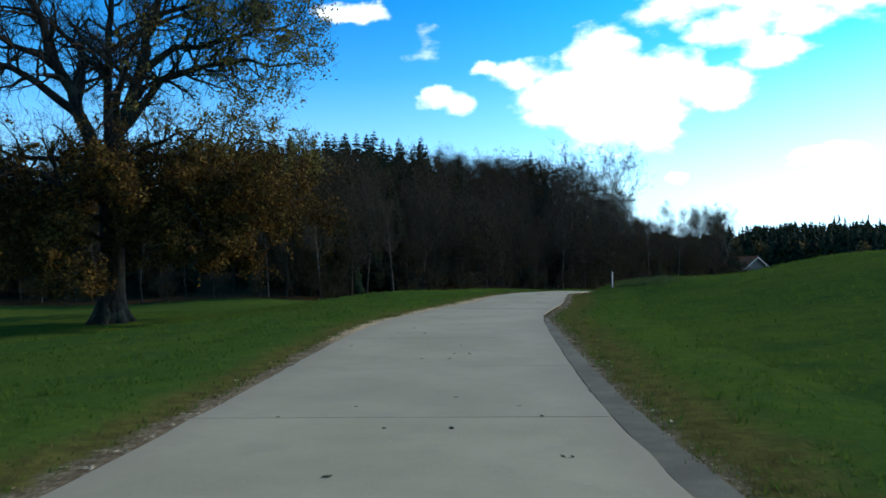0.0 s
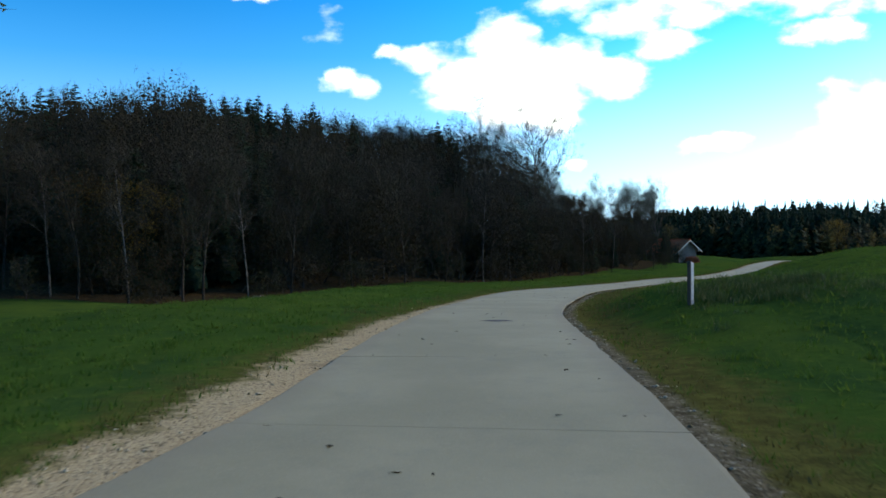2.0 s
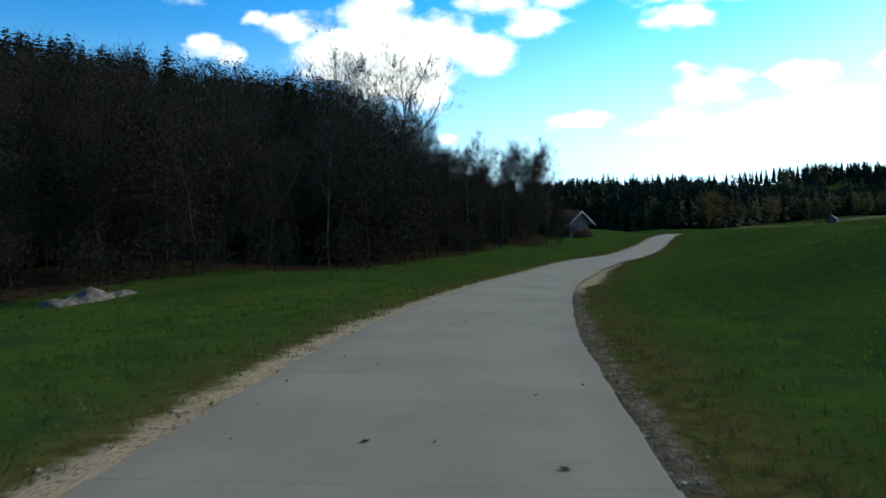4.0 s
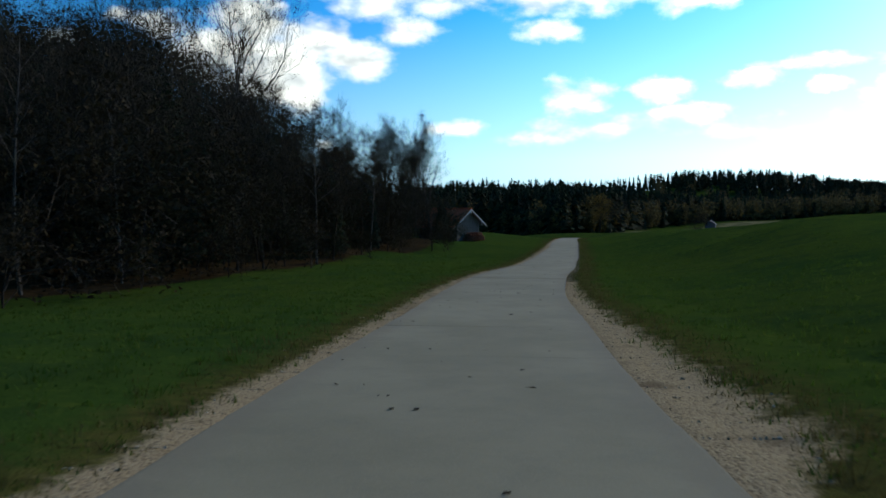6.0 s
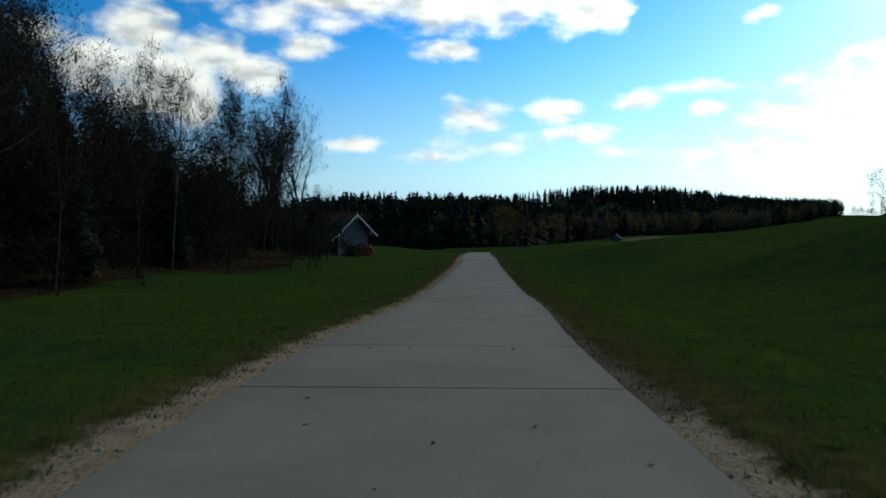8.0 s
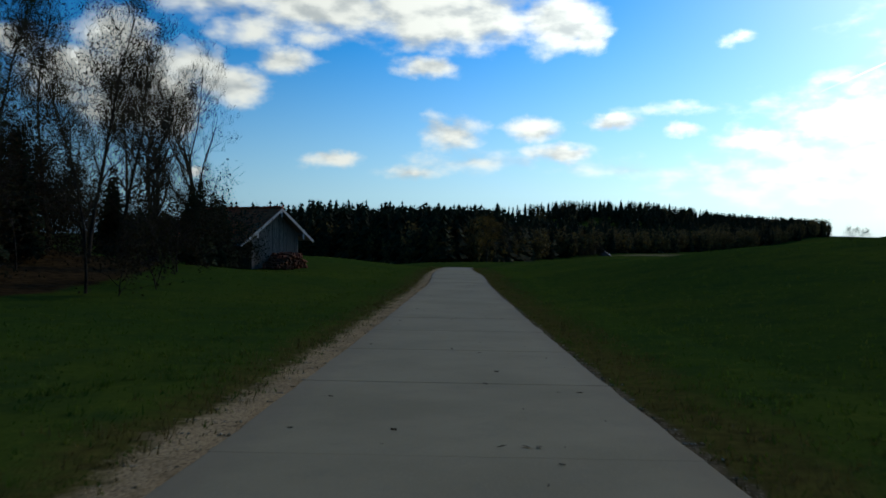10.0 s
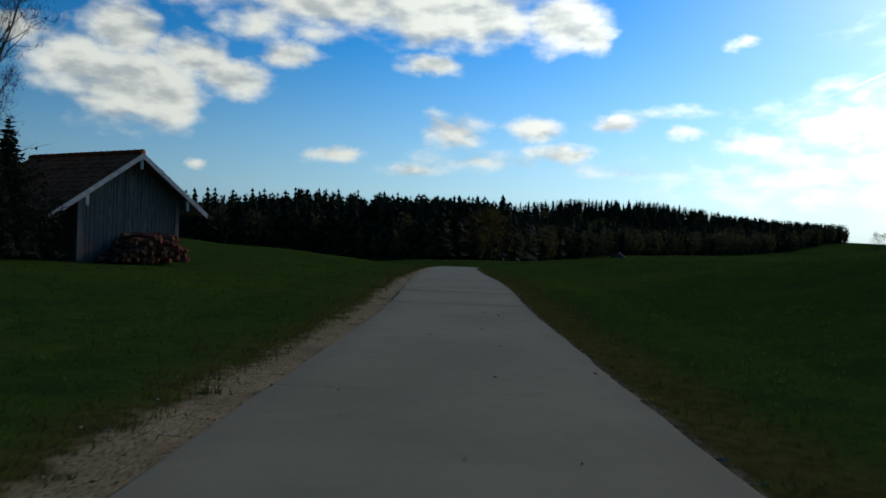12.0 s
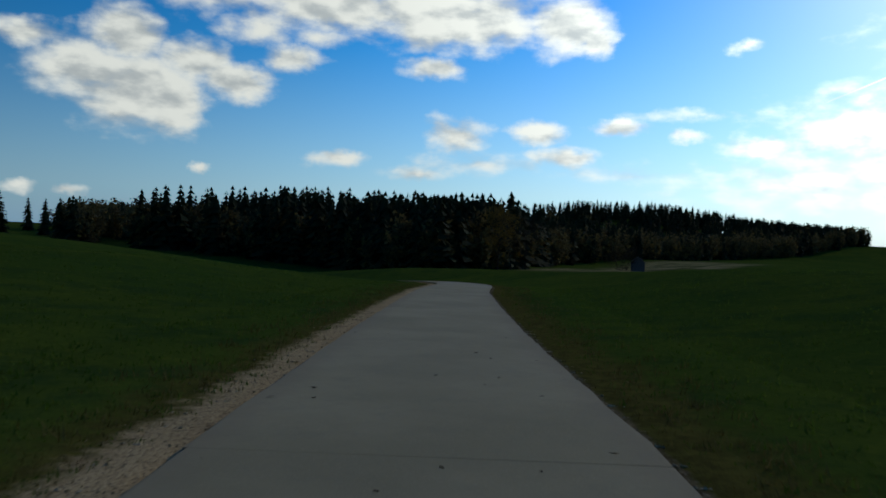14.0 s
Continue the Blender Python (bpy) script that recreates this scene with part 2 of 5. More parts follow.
rim = k.span(k.math("ADD", k.attr("rim"), k.math("MULTIPLY", k.math("SUBTRACT", k.noise(p, 3.0, 5.0, 0.7), 0.5), 0.9)), 0.35, 0.95)
tone = k.mix(k.math("MULTIPLY", rim, 0.5), tone, (0.20, 0.165, 0.10))
tone = k.mix(k.math("MULTIPLY", k.chance(), 0.16), tone, (0.190, 0.170, 0.108))
hgt = k.math("ADD", k.noise(p, 90.0, 3.0, 0.7), k.noise(p, 14.0, 4.0))
k.finish(tone, 0.92, k.bump(hgt, 0.35, 0.006), specular=0.1)

joint_mat, k = material("joint_filler")
k.finish(k.mix(k.span(k.noise(k.world_place(), 9.0, 4.0), 0.35, 0.65), (0.060, 0.053, 0.034), (0.17, 0.15, 0.095)), 0.95)


def bark(name, a, b, scale=6.0):
    m, k = material(name)
    p = k.place((1.0, 1.0, 0.25))
    n = k.noise(p, scale, 5.0, 0.65, 0.6)
    c = k.mix(k.span(n, 0.35, 0.68), a, b)
    c = k.mix(k.math("MULTIPLY", k.span(k.noise(k.place(), 1.4, 4.0), 0.5, 0.7), 0.5), c, (0.055, 0.062, 0.035))
    k.finish(c, 0.95, k.bump(n, 0.8, 0.03), specular=0.1)
    return m


def leaf(name, stops, light=0.35):
    m, k = material(name)
    c = k.ramp(k.island(), stops)
    c = k.mix(k.math("MULTIPLY", k.span(k.noise(k.world_place(), 0.45, 3.0), 0.35, 0.7), 0.5), c, stops[0][1])
    k.finish(c, 0.85, specular=0.05, through_light=light)
    return m


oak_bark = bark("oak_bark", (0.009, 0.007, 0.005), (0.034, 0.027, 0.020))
grey_bark = bark("grey_bark", (0.040, 0.034, 0.027), (0.13, 0.115, 0.093))
twig_bark = bark("twig_bark", (0.024, 0.018, 0.011), (0.058, 0.045, 0.030))
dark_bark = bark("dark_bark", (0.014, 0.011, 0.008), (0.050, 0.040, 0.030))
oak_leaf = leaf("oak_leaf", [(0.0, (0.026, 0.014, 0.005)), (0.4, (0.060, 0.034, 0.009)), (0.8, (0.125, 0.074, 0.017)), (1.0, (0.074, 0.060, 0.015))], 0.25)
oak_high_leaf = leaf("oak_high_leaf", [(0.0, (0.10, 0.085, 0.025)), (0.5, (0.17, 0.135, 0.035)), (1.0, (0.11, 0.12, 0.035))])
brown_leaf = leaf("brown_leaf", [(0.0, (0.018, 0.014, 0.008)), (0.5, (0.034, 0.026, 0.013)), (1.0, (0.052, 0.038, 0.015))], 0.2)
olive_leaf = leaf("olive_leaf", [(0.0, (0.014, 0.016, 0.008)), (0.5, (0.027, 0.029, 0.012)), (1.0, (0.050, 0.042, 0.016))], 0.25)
far_leaf = leaf("far_leaf", [(0.0, (0.050, 0.042, 0.020)), (0.45, (0.095, 0.080, 0.036)), (0.8, (0.12, 0.105, 0.040)), (1.0, (0.19, 0.135, 0.035))], 0.3)
gold_leaf = leaf("gold_leaf", [(0.0, (0.09, 0.06, 0.015)), (0.5, (0.17, 0.11, 0.025)), (1.0, (0.20, 0.14, 0.03))])
needle = leaf("spruce_needle", [(0.0, (0.010, 0.017, 0.009)), (0.5, (0.018, 0.030, 0.014)), (1.0, (0.030, 0.043, 0.018))], 0.1)
blade = leaf("grass_blade", [(0.0, (0.040, 0.084, 0.011)), (0.4, (0.052, 0.100, 0.013)), (0.75, (0.066, 0.112, 0.015)), (1.0, (0.10, 0.122, 0.026))], 0.5)
tussock_blade = leaf("tussock_blade", [(0.0, (0.026, 0.052, 0.014)), (0.5, (0.045, 0.074, 0.020)), (0.85, (0.085, 0.10, 0.035)), (1.0, (0.15, 0.14, 0.07))], 0.35)
straw = leaf("dry_grass_blade", [(0.0, (0.055, 0.046, 0.012)), (0.5, (0.092, 0.074, 0.020)), (1.0, (0.17, 0.135, 0.05))], 0.35)

plank_mat, k = material("weathered_boards")
p = k.place((9.0, 9.0, 0.9))
n = k.noise(p, 3.0, 5.0, 0.65, 0.3)
c = k.mix(k.span(n, 0.3, 0.7), (0.040, 0.034, 0.026), (0.22, 0.195, 0.155))
c = k.mix(k.chance(), c, (0.12, 0.10, 0.080))
k.finish(c, 0.9, k.bump(n, 0.5, 0.01), specular=0.15)

beam_mat, k = material("grey_timber")
n = k.noise(k.place((3.0, 3.0, 3.0)), 5.0, 5.0, 0.7)
k.finish(k.mix(n, (0.10, 0.088, 0.072), (0.20, 0.18, 0.155)), 0.9, k.bump(n, 0.4, 0.01))

fascia_mat, k = material("pale_timber")
n = k.noise(k.place((2.0, 2.0, 2.0)), 4.0, 6.0, 0.7)
k.finish(k.mix(k.span(n, 0.3, 0.7), (0.34, 0.315, 0.275), (0.54, 0.505, 0.45)), 0.8, k.bump(n, 0.4, 0.008))

tile_mat, k = material("clay_tiles")
p = k.world_place()
c = k.mix(k.chance(), (0.46, 0.085, 0.032), (0.60, 0.15, 0.058))
c = k.mix(k.span(k.noise(p, 4.0, 5.0, 0.65), 0.52, 0.75), c, (0.070, 0.040, 0.028))
k.finish(c, 0.85, k.bump(k.noise(p, 30.0, 4.0), 0.4, 0.006), specular=0.03)

log_mat, k = material("firewood")
c = k.mix(k.chance(), (0.20, 0.040, 0.014), (0.34, 0.085, 0.032))
n = k.noise(k.place((8.0, 1.0, 8.0)), 3.0, 5.0, 0.7)
k.finish(k.mix(k.span(n, 0.35, 0.7), c, (0.10, 0.05, 0.03)), 0.9, k.bump(n, 0.5, 0.01))

post_mat, k = material("white_post")
n = k.noise(k.place(), 12.0, 5.0, 0.7)
k.finish(k.mix(k.span(n, 0.45, 0.75), (0.50, 0.48, 0.42), (0.26, 0.24, 0.19)), 0.6)
black_mat, k = material("black_band")
k.finish(k.mix(k.noise(k.place(), 9.0), (0.012, 0.012, 0.012), (0.04, 0.04, 0.04)), 0.6)

stone_mat, k = material("gravel_stone")
c = k.mix(k.island(), (0.16, 0.125, 0.062), (0.42, 0.355, 0.22))
k.finish(c, 1.0, k.bump(k.noise(k.world_place(), 40.0, 4.0), 0.4, 0.01), specular=0.0)

asphalt_mat, k = material("old_asphalt")
p = k.world_place()
c = k.mix(k.span(k.noise(p, 1.6, 5.0, 0.65), 0.35, 0.7), (0.080, 0.071, 0.041), (0.125, 0.112, 0.066))
c = k.mix(k.math("MULTIPLY", k.span(k.noise(p, 70.0, 3.0, 0.7), 0.5, 0.8), 0.6), c, (0.20, 0.18, 0.11))
k.finish(c, 0.95, k.bump(k.noise(p, 80.0, 3.0, 0.7), 0.4, 0.006), specular=0.1)

barn_mat, k = material("dark_barn_boards")
n = k.noise(k.place((4.0, 4.0, 0.5)), 2.0, 5.0, 0.7)
k.finish(k.mix(n, (0.05, 0.052, 0.055), (0.12, 0.122, 0.125)), 0.85, k.bump(n, 0.5, 0.02))


# ------------------------------------------------------------------ geometry helpers
class Geo:
    """Collects vertices and faces of one mesh."""

    def __init__(self):
        self.v, self.f, self.n = [], [], 0

    def add(self, verts, faces):
        self.v.extend(verts)
        self.f.extend([tuple(i + self.n for i in face) for face in faces])
        self.n += len(verts)

    def box(self, x0, y0, z0, x1, y1, z1, m=None, bev=0.0):
        c = [Vector((x, y, z)) for z in (z0, z1) for y in (y0, y1) for x in (x0, x1)]
        if m:
            c = [m @ q for q in c]
        self.add([tuple(q) for q in c], [(0, 2, 3, 1), (4, 5, 7, 6), (0, 1, 5, 4), (2, 6, 7, 3), (0, 4, 6, 2), (1, 3, 7, 5)])

    def tube(self, pts, radii, sides, cap=False):
        pts = [np.asarray(q, float) for q in pts]
        d = pts[1] - pts[0]
        a = np.cross(d, (0.31, 0.83, 0.47))
        a /= np.linalg.norm(a) + 1e-9
        verts, faces = [], []
        for i, (q, r) in enumerate(zip(pts, radii)):
            d = pts[min(i + 1, len(pts) - 1)] - pts[max(i - 1, 0)]
            d = d / (np.linalg.norm(d) + 1e-9)
            a = a - d * (a @ d)
            a /= np.linalg.norm(a) + 1e-9
            b = np.cross(d, a)
            for s in range(sides):
                t = 2 * math.pi * s / sides
                verts.append(tuple(q + r * (math.cos(t) * a + math.sin(t) * b)))
        for i in range(len(pts) - 1):
            for s in range(sides if sides > 2 else 1):
                j = (s + 1) % sides
                faces.append((i * sides + s, i * sides + j, (i + 1) * sides + j, (i + 1) * sides + s))
        if cap:
            faces.append(tuple(range(sides))[::-1])
            faces.append(tuple(range((len(pts) - 1) * sides, len(pts) * sides)))
        self.add(verts, faces)

    def mesh(self, name, mat, smooth=False):
        me = bpy.data.meshes.new(name)
        me.from_pydata([tuple(q) for q in self.v], [], self.f)
        me.materials.append(mat)
        if smooth:
            me.polygons.foreach_set("use_smooth", [True] * len(me.polygons))
        me.update()
        return me


def quads(name, corners, mat):
    """A mesh of loose quads from an array (n, 4, 3)."""
    n = len(corners)
    me = bpy.data.meshes.new(name)
    me.from_pydata(corners.reshape(-1, 3).tolist(), [], np.arange(4 * n).reshape(n, 4).tolist())
    me.materials.append(mat)
    return me


def loose(name, corners, mat):
    """A mesh of loose triangles from an array (n, 3, 3)."""
    n = len(corners)
    me = bpy.data.meshes.new(name)
    me.from_pydata(corners.reshape(-1, 3).tolist(), [], np.arange(3 * n).reshape(n, 3).tolist())
    me.materials.append(mat)
    return me


def leaf_quads(centres, size, rng, droop=0.0):
    """Small pointed leaves, turned every way, round the given centres."""
    c = np.asarray(centres, float)
    n = len(c)
    a = rng.normal(size=(n, 3))
    a[:, 2] -= droop
    a /= np.linalg.norm(a, axis=1, keepdims=True)
    b = np.cross(a, rng.normal(size=(n, 3)))
    b /= np.linalg.norm(b, axis=1, keepdims=True) + 1e-9
    s = size * rng.uniform(0.6, 1.3, (n, 1))
    return np.stack([c - a * s * 0.5, c + b * s * 0.33 + a * s * 0.05, c + a * s * 0.55, c - b * s * 0.33 + a * s * 0.05], 1)


def leaf_tris(centres, size, rng, droop=0.0):
    """Small three-cornered leaves, turned every way, round the given centres."""
    c = np.asarray(centres, float)
    n = len(c)
    a = rng.normal(size=(n, 3))
    a[:, 2] -= droop
    a /= np.linalg.norm(a, axis=1, keepdims=True)
    b = np.cross(a, rng.normal(size=(n, 3)))
    b /= np.linalg.norm(b, axis=1, keepdims=True) + 1e-9
    s = size * rng.uniform(0.55, 1.35, (n, 1))
    return np.stack([c - a * s * 0.5 + b * s * 0.12, c + b * s * 0.42 + a * s * 0.2, c + a * s * 0.5 - b * s * 0.3], 1)


def twig_tris(centres, length, rng, wd=0.011, heart=None):
    """Thin bare twigs that point up and outwards from the heart of the crown."""
    c = np.asarray(centres, float)
    n = len(c)
    a = rng.normal(size=(n, 3)) * (0.7, 0.7, 0.45) + (0, 0, 0.5)
    if heart is not None:
        o = c - np.asarray(heart, float)
        a += o / (np.linalg.norm(o, axis=1, keepdims=True) + 1e-9) * 0.9
    a /= np.linalg.norm(a, axis=1, keepdims=True)
    b = np.cross(a, rng.normal(size=(n, 3)))
    b /= np.linalg.norm(b, axis=1, keepdims=True) + 1e-9
    s = length * rng.uniform(0.4, 1.3, (n, 1))
    return np.stack([c - b * wd, c + b * wd, c + a * s], 1)


def thing(name, label, category, x=0, y=0, z=0, turn=0, group="", kind=""):
    ob = new(name)
    ob.matrix_basis = pose(x, y, z, 0, 0, turn)
    return tagged(ob, label, category, group, kind)


def part(name, data, parent, label="", at=None):
    ob = new(name, data)
    ob.parent = parent
    if at is not None:
        ob.matrix_basis = at
    return tagged(ob, label)


def whole(name, data, label, category, kind="", group=""):
    return tagged(new(name, data), label, category, group, kind)


# ------------------------------------------------------------------ the lie of the land
CENTRE = [(-4.2, -62.0, 1.55), (-2.6, -31.0, 0.9), (-1.23, -1.76, 0.13), (-0.87, 5.77, -0.16), (-0.08, 14.37, -0.30), (0.82, 19.69, -0.52), (2.35, 24.9, -0.65), (3.54, 30.13, -0.78), (4.6, 34.29, -0.94), (6.36, 39.37, -1.22), (8.74, 45.4, -1.56), (11.37, 51.39, -1.97), (15.30, 59.19, -2.54), (18.5, 64.91, -2.92), (22.62, 71.34, -3.33), (27.39, 78.65, -3.76), (33.18, 86.61, -4.16), (39.45, 94.34, -4.6), (45.49, 102.24, -5.03), (51.48, 110.06, -5.33), (57.46, 117.9, -5.5), (62.81, 124.83, -5.61), (67.43, 130.94, -5.57), (75.75, 142.2, -5.78), (84.28, 153.28, -6.05), (93.0, 164.3, -6.5), (99.0, 179.3, -7.3), (98.5, 196.3, -8.6), (90.0, 218.3, -9.6)]
HALVES = [(-60, 1.8), (0, 1.85), (12, 1.87), (18, 1.82), (23, 1.75), (27, 1.58), (31, 1.50), (36, 1.36), (40, 1.38), (46, 1.5), (58, 1.62), (76, 1.65), (84, 1.68), (92, 1.82), (100, 1.80), (112, 1.68), (122, 1.72), (130, 1.70), (140, 1.58), (148, 1.47), (158, 1.57), (168, 1.44), (180, 1.35), (230, 1.4)]  # half the road's width by length


def smooth_line(pts, step):
    """A cubic through the points, sampled by length."""
    q = np.array(pts, float)
    out = []
    for i in range(len(q) - 1):
        a, b = q[i], q[i + 1]
        chord = np.linalg.norm(b - a)
        ta = (b - q[i - 1]) / (chord + np.linalg.norm(a - q[i - 1])) * chord if i else b - a
        tb = (q[i + 2] - a) / (chord + np.linalg.norm(q[i + 2] - b)) * chord if i + 2 < len(q) else b - a
        n = max(2, int(chord / 0.1))
        for s in np.arange(n) / n:
            out.append((2 * s**3 - 3 * s**2 + 1) * a + (s**3 - 2 * s**2 + s) * ta + (3 * s**2 - 2 * s**3) * b + (s**3 - s**2) * tb)
    out = np.array(out + [q[-1]])
    run = np.r_[0, np.cumsum(np.linalg.norm(np.diff(out[:, :2], axis=0), axis=1))]
    at = np.arange(0, run[-1], step)
    return np.stack([np.interp(at, run, out[:, j]) for j in range(out.shape[1])], 1)


LINE = smooth_line(CENTRE, 0.5)
AHEAD = np.gradient(LINE[:, :2], axis=0)
AHEAD /= np.linalg.norm(AHEAD, axis=1, keepdims=True)
SIDE = np.stack([AHEAD[:, 1], -AHEAD[:, 0]], 1)
S0 = float(np.argmin(np.abs(LINE[:, 1] + 1.8))) * 0.5  # length along the road at the first eye


def half(s):
    """Half the road's width, at a length from the first eye."""
    return np.interp(s, *zip(*HALVES))


LEFT_SPOTS = [
    (-80, -50, -0.15), (-15, -25, -0.35), (-16, 8, -1.05), (-14, 30, -1.65), (-12, 50, -2.85), (-32, 62, -3.5), (-1, 70, -3.9), (20, 88, -4.2), (32, 101, -4.6),
    (46, 119, -5.2), (-70, 105, -1.0), (-25, 98, -1.0), (-2, 118, 2.0), (-45, 130, 4.5), (-40, 170, 9.0), (10, 170, 9.0), (24, 136, 2.0), (61.5, 143, -5.47),
]
RIGHT_SPOTS = [
    (9, 33, 0.25), (14, 31, 0.85), (22, 28, 1.20), (34, 2, 1.65), (12, 0, 0.85), (13, 14, 0.65), (24.5, 52, -0.2), (18.5, 52, -1.15), (56, 84, -2.1),
    (62, 105, -4.0), (88, 108, -2.0), (104, 103, 1.3), (89, 121, -4.0), (90, 130, -4.7), (103, 134, -4.7), (114, 128, -3.4), (112, 146, -5.1), (127, 165, -6.2),
]
VALLEY_SPOTS = [
    (134, 180, -7.4), (68, 188, -4.2), (73, 186, -4.6), (79, 184, -5.3), (84, 182, -6.0), (88, 179, -6.4), (92, 190, -7.6), (56, 172, -4.4), (68, 160, -5.1), (30, 215, -6.5), (80, 240, -9.6), (118, 228, -11.0), (60, 225, -8.8), (100, 262, -11.0),
    (140, 262, -11.0), (231, 264, -10.4), (215, 250, -9.6), (152, 228, -9.0), (190, 330, -6.0), (320, 330, -8.0), (155, 180, -6.7), (202, 198, -8.3), (290, 240, -8.0), (380, 300, -7.0),
]
SPOTS = np.array(LEFT_SPOTS + RIGHT_SPOTS + VALLEY_SPOTS, float)
FAR = np.array([(560, 400, 4.0), (440, 450, 19.0), (300, 480, 8.0), (60, 520, -2.0), (-200, 300, 14.0), (-300, -100, 2.0), (200, -150, 6.0), (450, 60, 4.0), (300, 200, -7.5), (0, -300, 4.0)], float)
WOOD = smooth_line([(-190, 92, 0), (-90, 72, 0), (-42, 65, 0), (-20, 65, 0), (-7, 65, 0), (1, 72, 0), (11, 81, 0), (22, 89, 0), (30, 99, 0), (38, 110, 0), (47, 121, 0), (53, 131, 0), (55, 140, 0), (55, 150, 0), (46, 164, 0), (20, 190, 0), (-40, 240, 0)], 1.0)


def roadside(x, y):
    """Length along the road, the way off its middle (right: plus), its height, for arrays of places."""
    x, y = np.asarray(x, float), np.asarray(y, float)
    s, u, z = np.zeros_like(x), np.full_like(x, 1e3), np.zeros_like(x)
    for a in range(0, len(x), 4000):
        d = (x[a:a + 4000, None] - LINE[None, :, 0]) ** 2 + (y[a:a + 4000, None] - LINE[None, :, 1]) ** 2
        i = d.argmin(1)
        rx, ry = x[a:a + 4000] - LINE[i, 0], y[a:a + 4000] - LINE[i, 1]
        along = rx * AHEAD[i, 0] + ry * AHEAD[i, 1]
        f = np.clip(i + along / 0.5, 0, len(LINE) - 1)
        s[a:a + 4000] = f * 0.5
        u[a:a + 4000] = np.sign(rx * SIDE[i, 0] + ry * SIDE[i, 1]) * np.sqrt(d[np.arange(len(i)), i])
        z[a:a + 4000] = np.interp(f, np.arange(len(LINE)), LINE[:, 2])
    return s, u, z


def ease(v, a, b):
    t = np.clip((v - a) / (b - a), 0, 1)
    return t * t * (3 - 2 * t)


def waves(x, y):
    return (np.sin(x * 0.31 + np.sin(y * 0.17) * 2) * np.sin(y * 0.27 + 1.3 * np.sin(x * 0.11)) * 0.5 + np.sin(x * 0.83 + y * 0.41) * np.sin(y * 0.71 - x * 0.37) * 0.22)


def open_land(x, y):
    """Heights away from the road, smoothed from a few spot heights."""
    pts = np.r_[SPOTS, FAR]
    d2 = (x[:, None] - pts[None, :, 0]) ** 2 + (y[:, None] - pts[None, :, 1]) ** 2
    near = np.r_[np.full(len(SPOTS), 36.0), np.full(len(FAR), 4000.0)]
    wgt = 1.0 / (d2 + near) ** 1.75
    return (wgt * pts[:, 2]).sum(1) / wgt.sum(1)


def land(x, y):
    """The ground's height for arrays of places."""
    x, y = np.asarray(x, float), np.asarray(y, float)
    out = np.zeros_like(x)
    for a in range(0, len(x), 20000):
        q, r = x[a:a + 20000], y[a:a + 20000]
        s, u, z = roadside(q, r)
        m = np.abs(u)
        blend = ease(m, 2.4, 15.0)
        h = (z - 0.05) * (1 - blend) + open_land(q, r) * blend
        h += waves(q, r) * 0.10 * ease(m, 2.5, 8.0)
        h += 0.62 * np.exp(-((q - 9.4) / 3.0) ** 2 - ((r - 33.2) / 5.0) ** 2) * ease(u, 1.8, 3.4)  # grassy bank under the marker post
        h -= 0.10 * (1 - ease(m, 3.4, 4.4))
        out[a:a + 20000] = h
    return out


def land_at(x, y):
    return float(land(np.array([x]), np.array([y]))[0])


def in_wood(x, y):
    """Metres into the wood (minus: outside it)."""
    x, y = np.asarray(x, float), np.asarray(y, float)
    out = np.zeros_like(x)
    ahead = np.gradient(WOOD[:, :2], axis=0)
    for a in range(0, len(x), 8000):
        q, r = x[a:a + 8000], y[a:a + 8000]
        d = (q[:, None] - WOOD[None, :, 0]) ** 2 + (r[:, None] - WOOD[None, :, 1]) ** 2
        i = d.argmin(1)
        out[a:a + 8000] = np.sqrt(d[np.arange(len(i)), i]) * np.sign(ahead[i, 0] * (r - WOOD[i, 1]) - ahead[i, 1] * (q - WOOD[i, 0]))
    return out


def graded(lo, hi, step, far):
    mid = list(np.arange(lo, hi + 0.01, step))
    out, d = [], step
    v = hi
    while v < far:
        d *= 1.22
        v += d
        out.append(v)
    back, d, v = [], step, lo
    while v > -far:
        d *= 1.22
        v -= d
        back.append(v)
    return np.array(back[::-1] + mid + out)


gx, gy = graded(-60, 150, 1.0, 3500.0), graded(-30, 210, 1.0, 3500.0)
gx = np.unique(np.r_[gx, np.arange(155, 340, 6.0)])
gy = np.unique(np.r_[gy, np.arange(214, 320, 5.0)])
mx, my = np.meshgrid(gx, gy)
fx, fy = mx.ravel(), my.ravel()
fz = land(fx, fy)
nx, ny = len(gx), len(gy)
idx = np.arange(nx * ny).reshape(ny, nx)
me = bpy.data.meshes.new("ground")
me.from_pydata(np.stack([fx, fy, fz], 1).tolist(), [], np.stack([idx[:-1, :-1], idx[:-1, 1:], idx[1:, 1:], idx[1:, :-1]], -1).reshape(-1, 4).tolist())
me.polygons.foreach_set("use_smooth", [True] * len(me.polygons))
me.attributes.new("litter", "FLOAT", "POINT").data.foreach_set("value", ease(in_wood(fx, fy), 0.0, 4.0).astype(np.float32))
strip = np.interp(fx, (150, 205, 262, 340), (231, 263, 292, 314)) - fy
strip = ease(strip, -6.0, 0.0) * (1 - ease(strip, 26.0, 34.0)) * ease(fx, 150.0, 185.0) * (1 - ease(fx, 290.0, 330.0))
me.attributes.new("stubble", "FLOAT", "POINT").data.foreach_set("value", strip.astype(np.float32))
me.materials.append(ground_mat)
whole("ground", me, "rolling green meadow with short autumn grass", "ground", "structure")

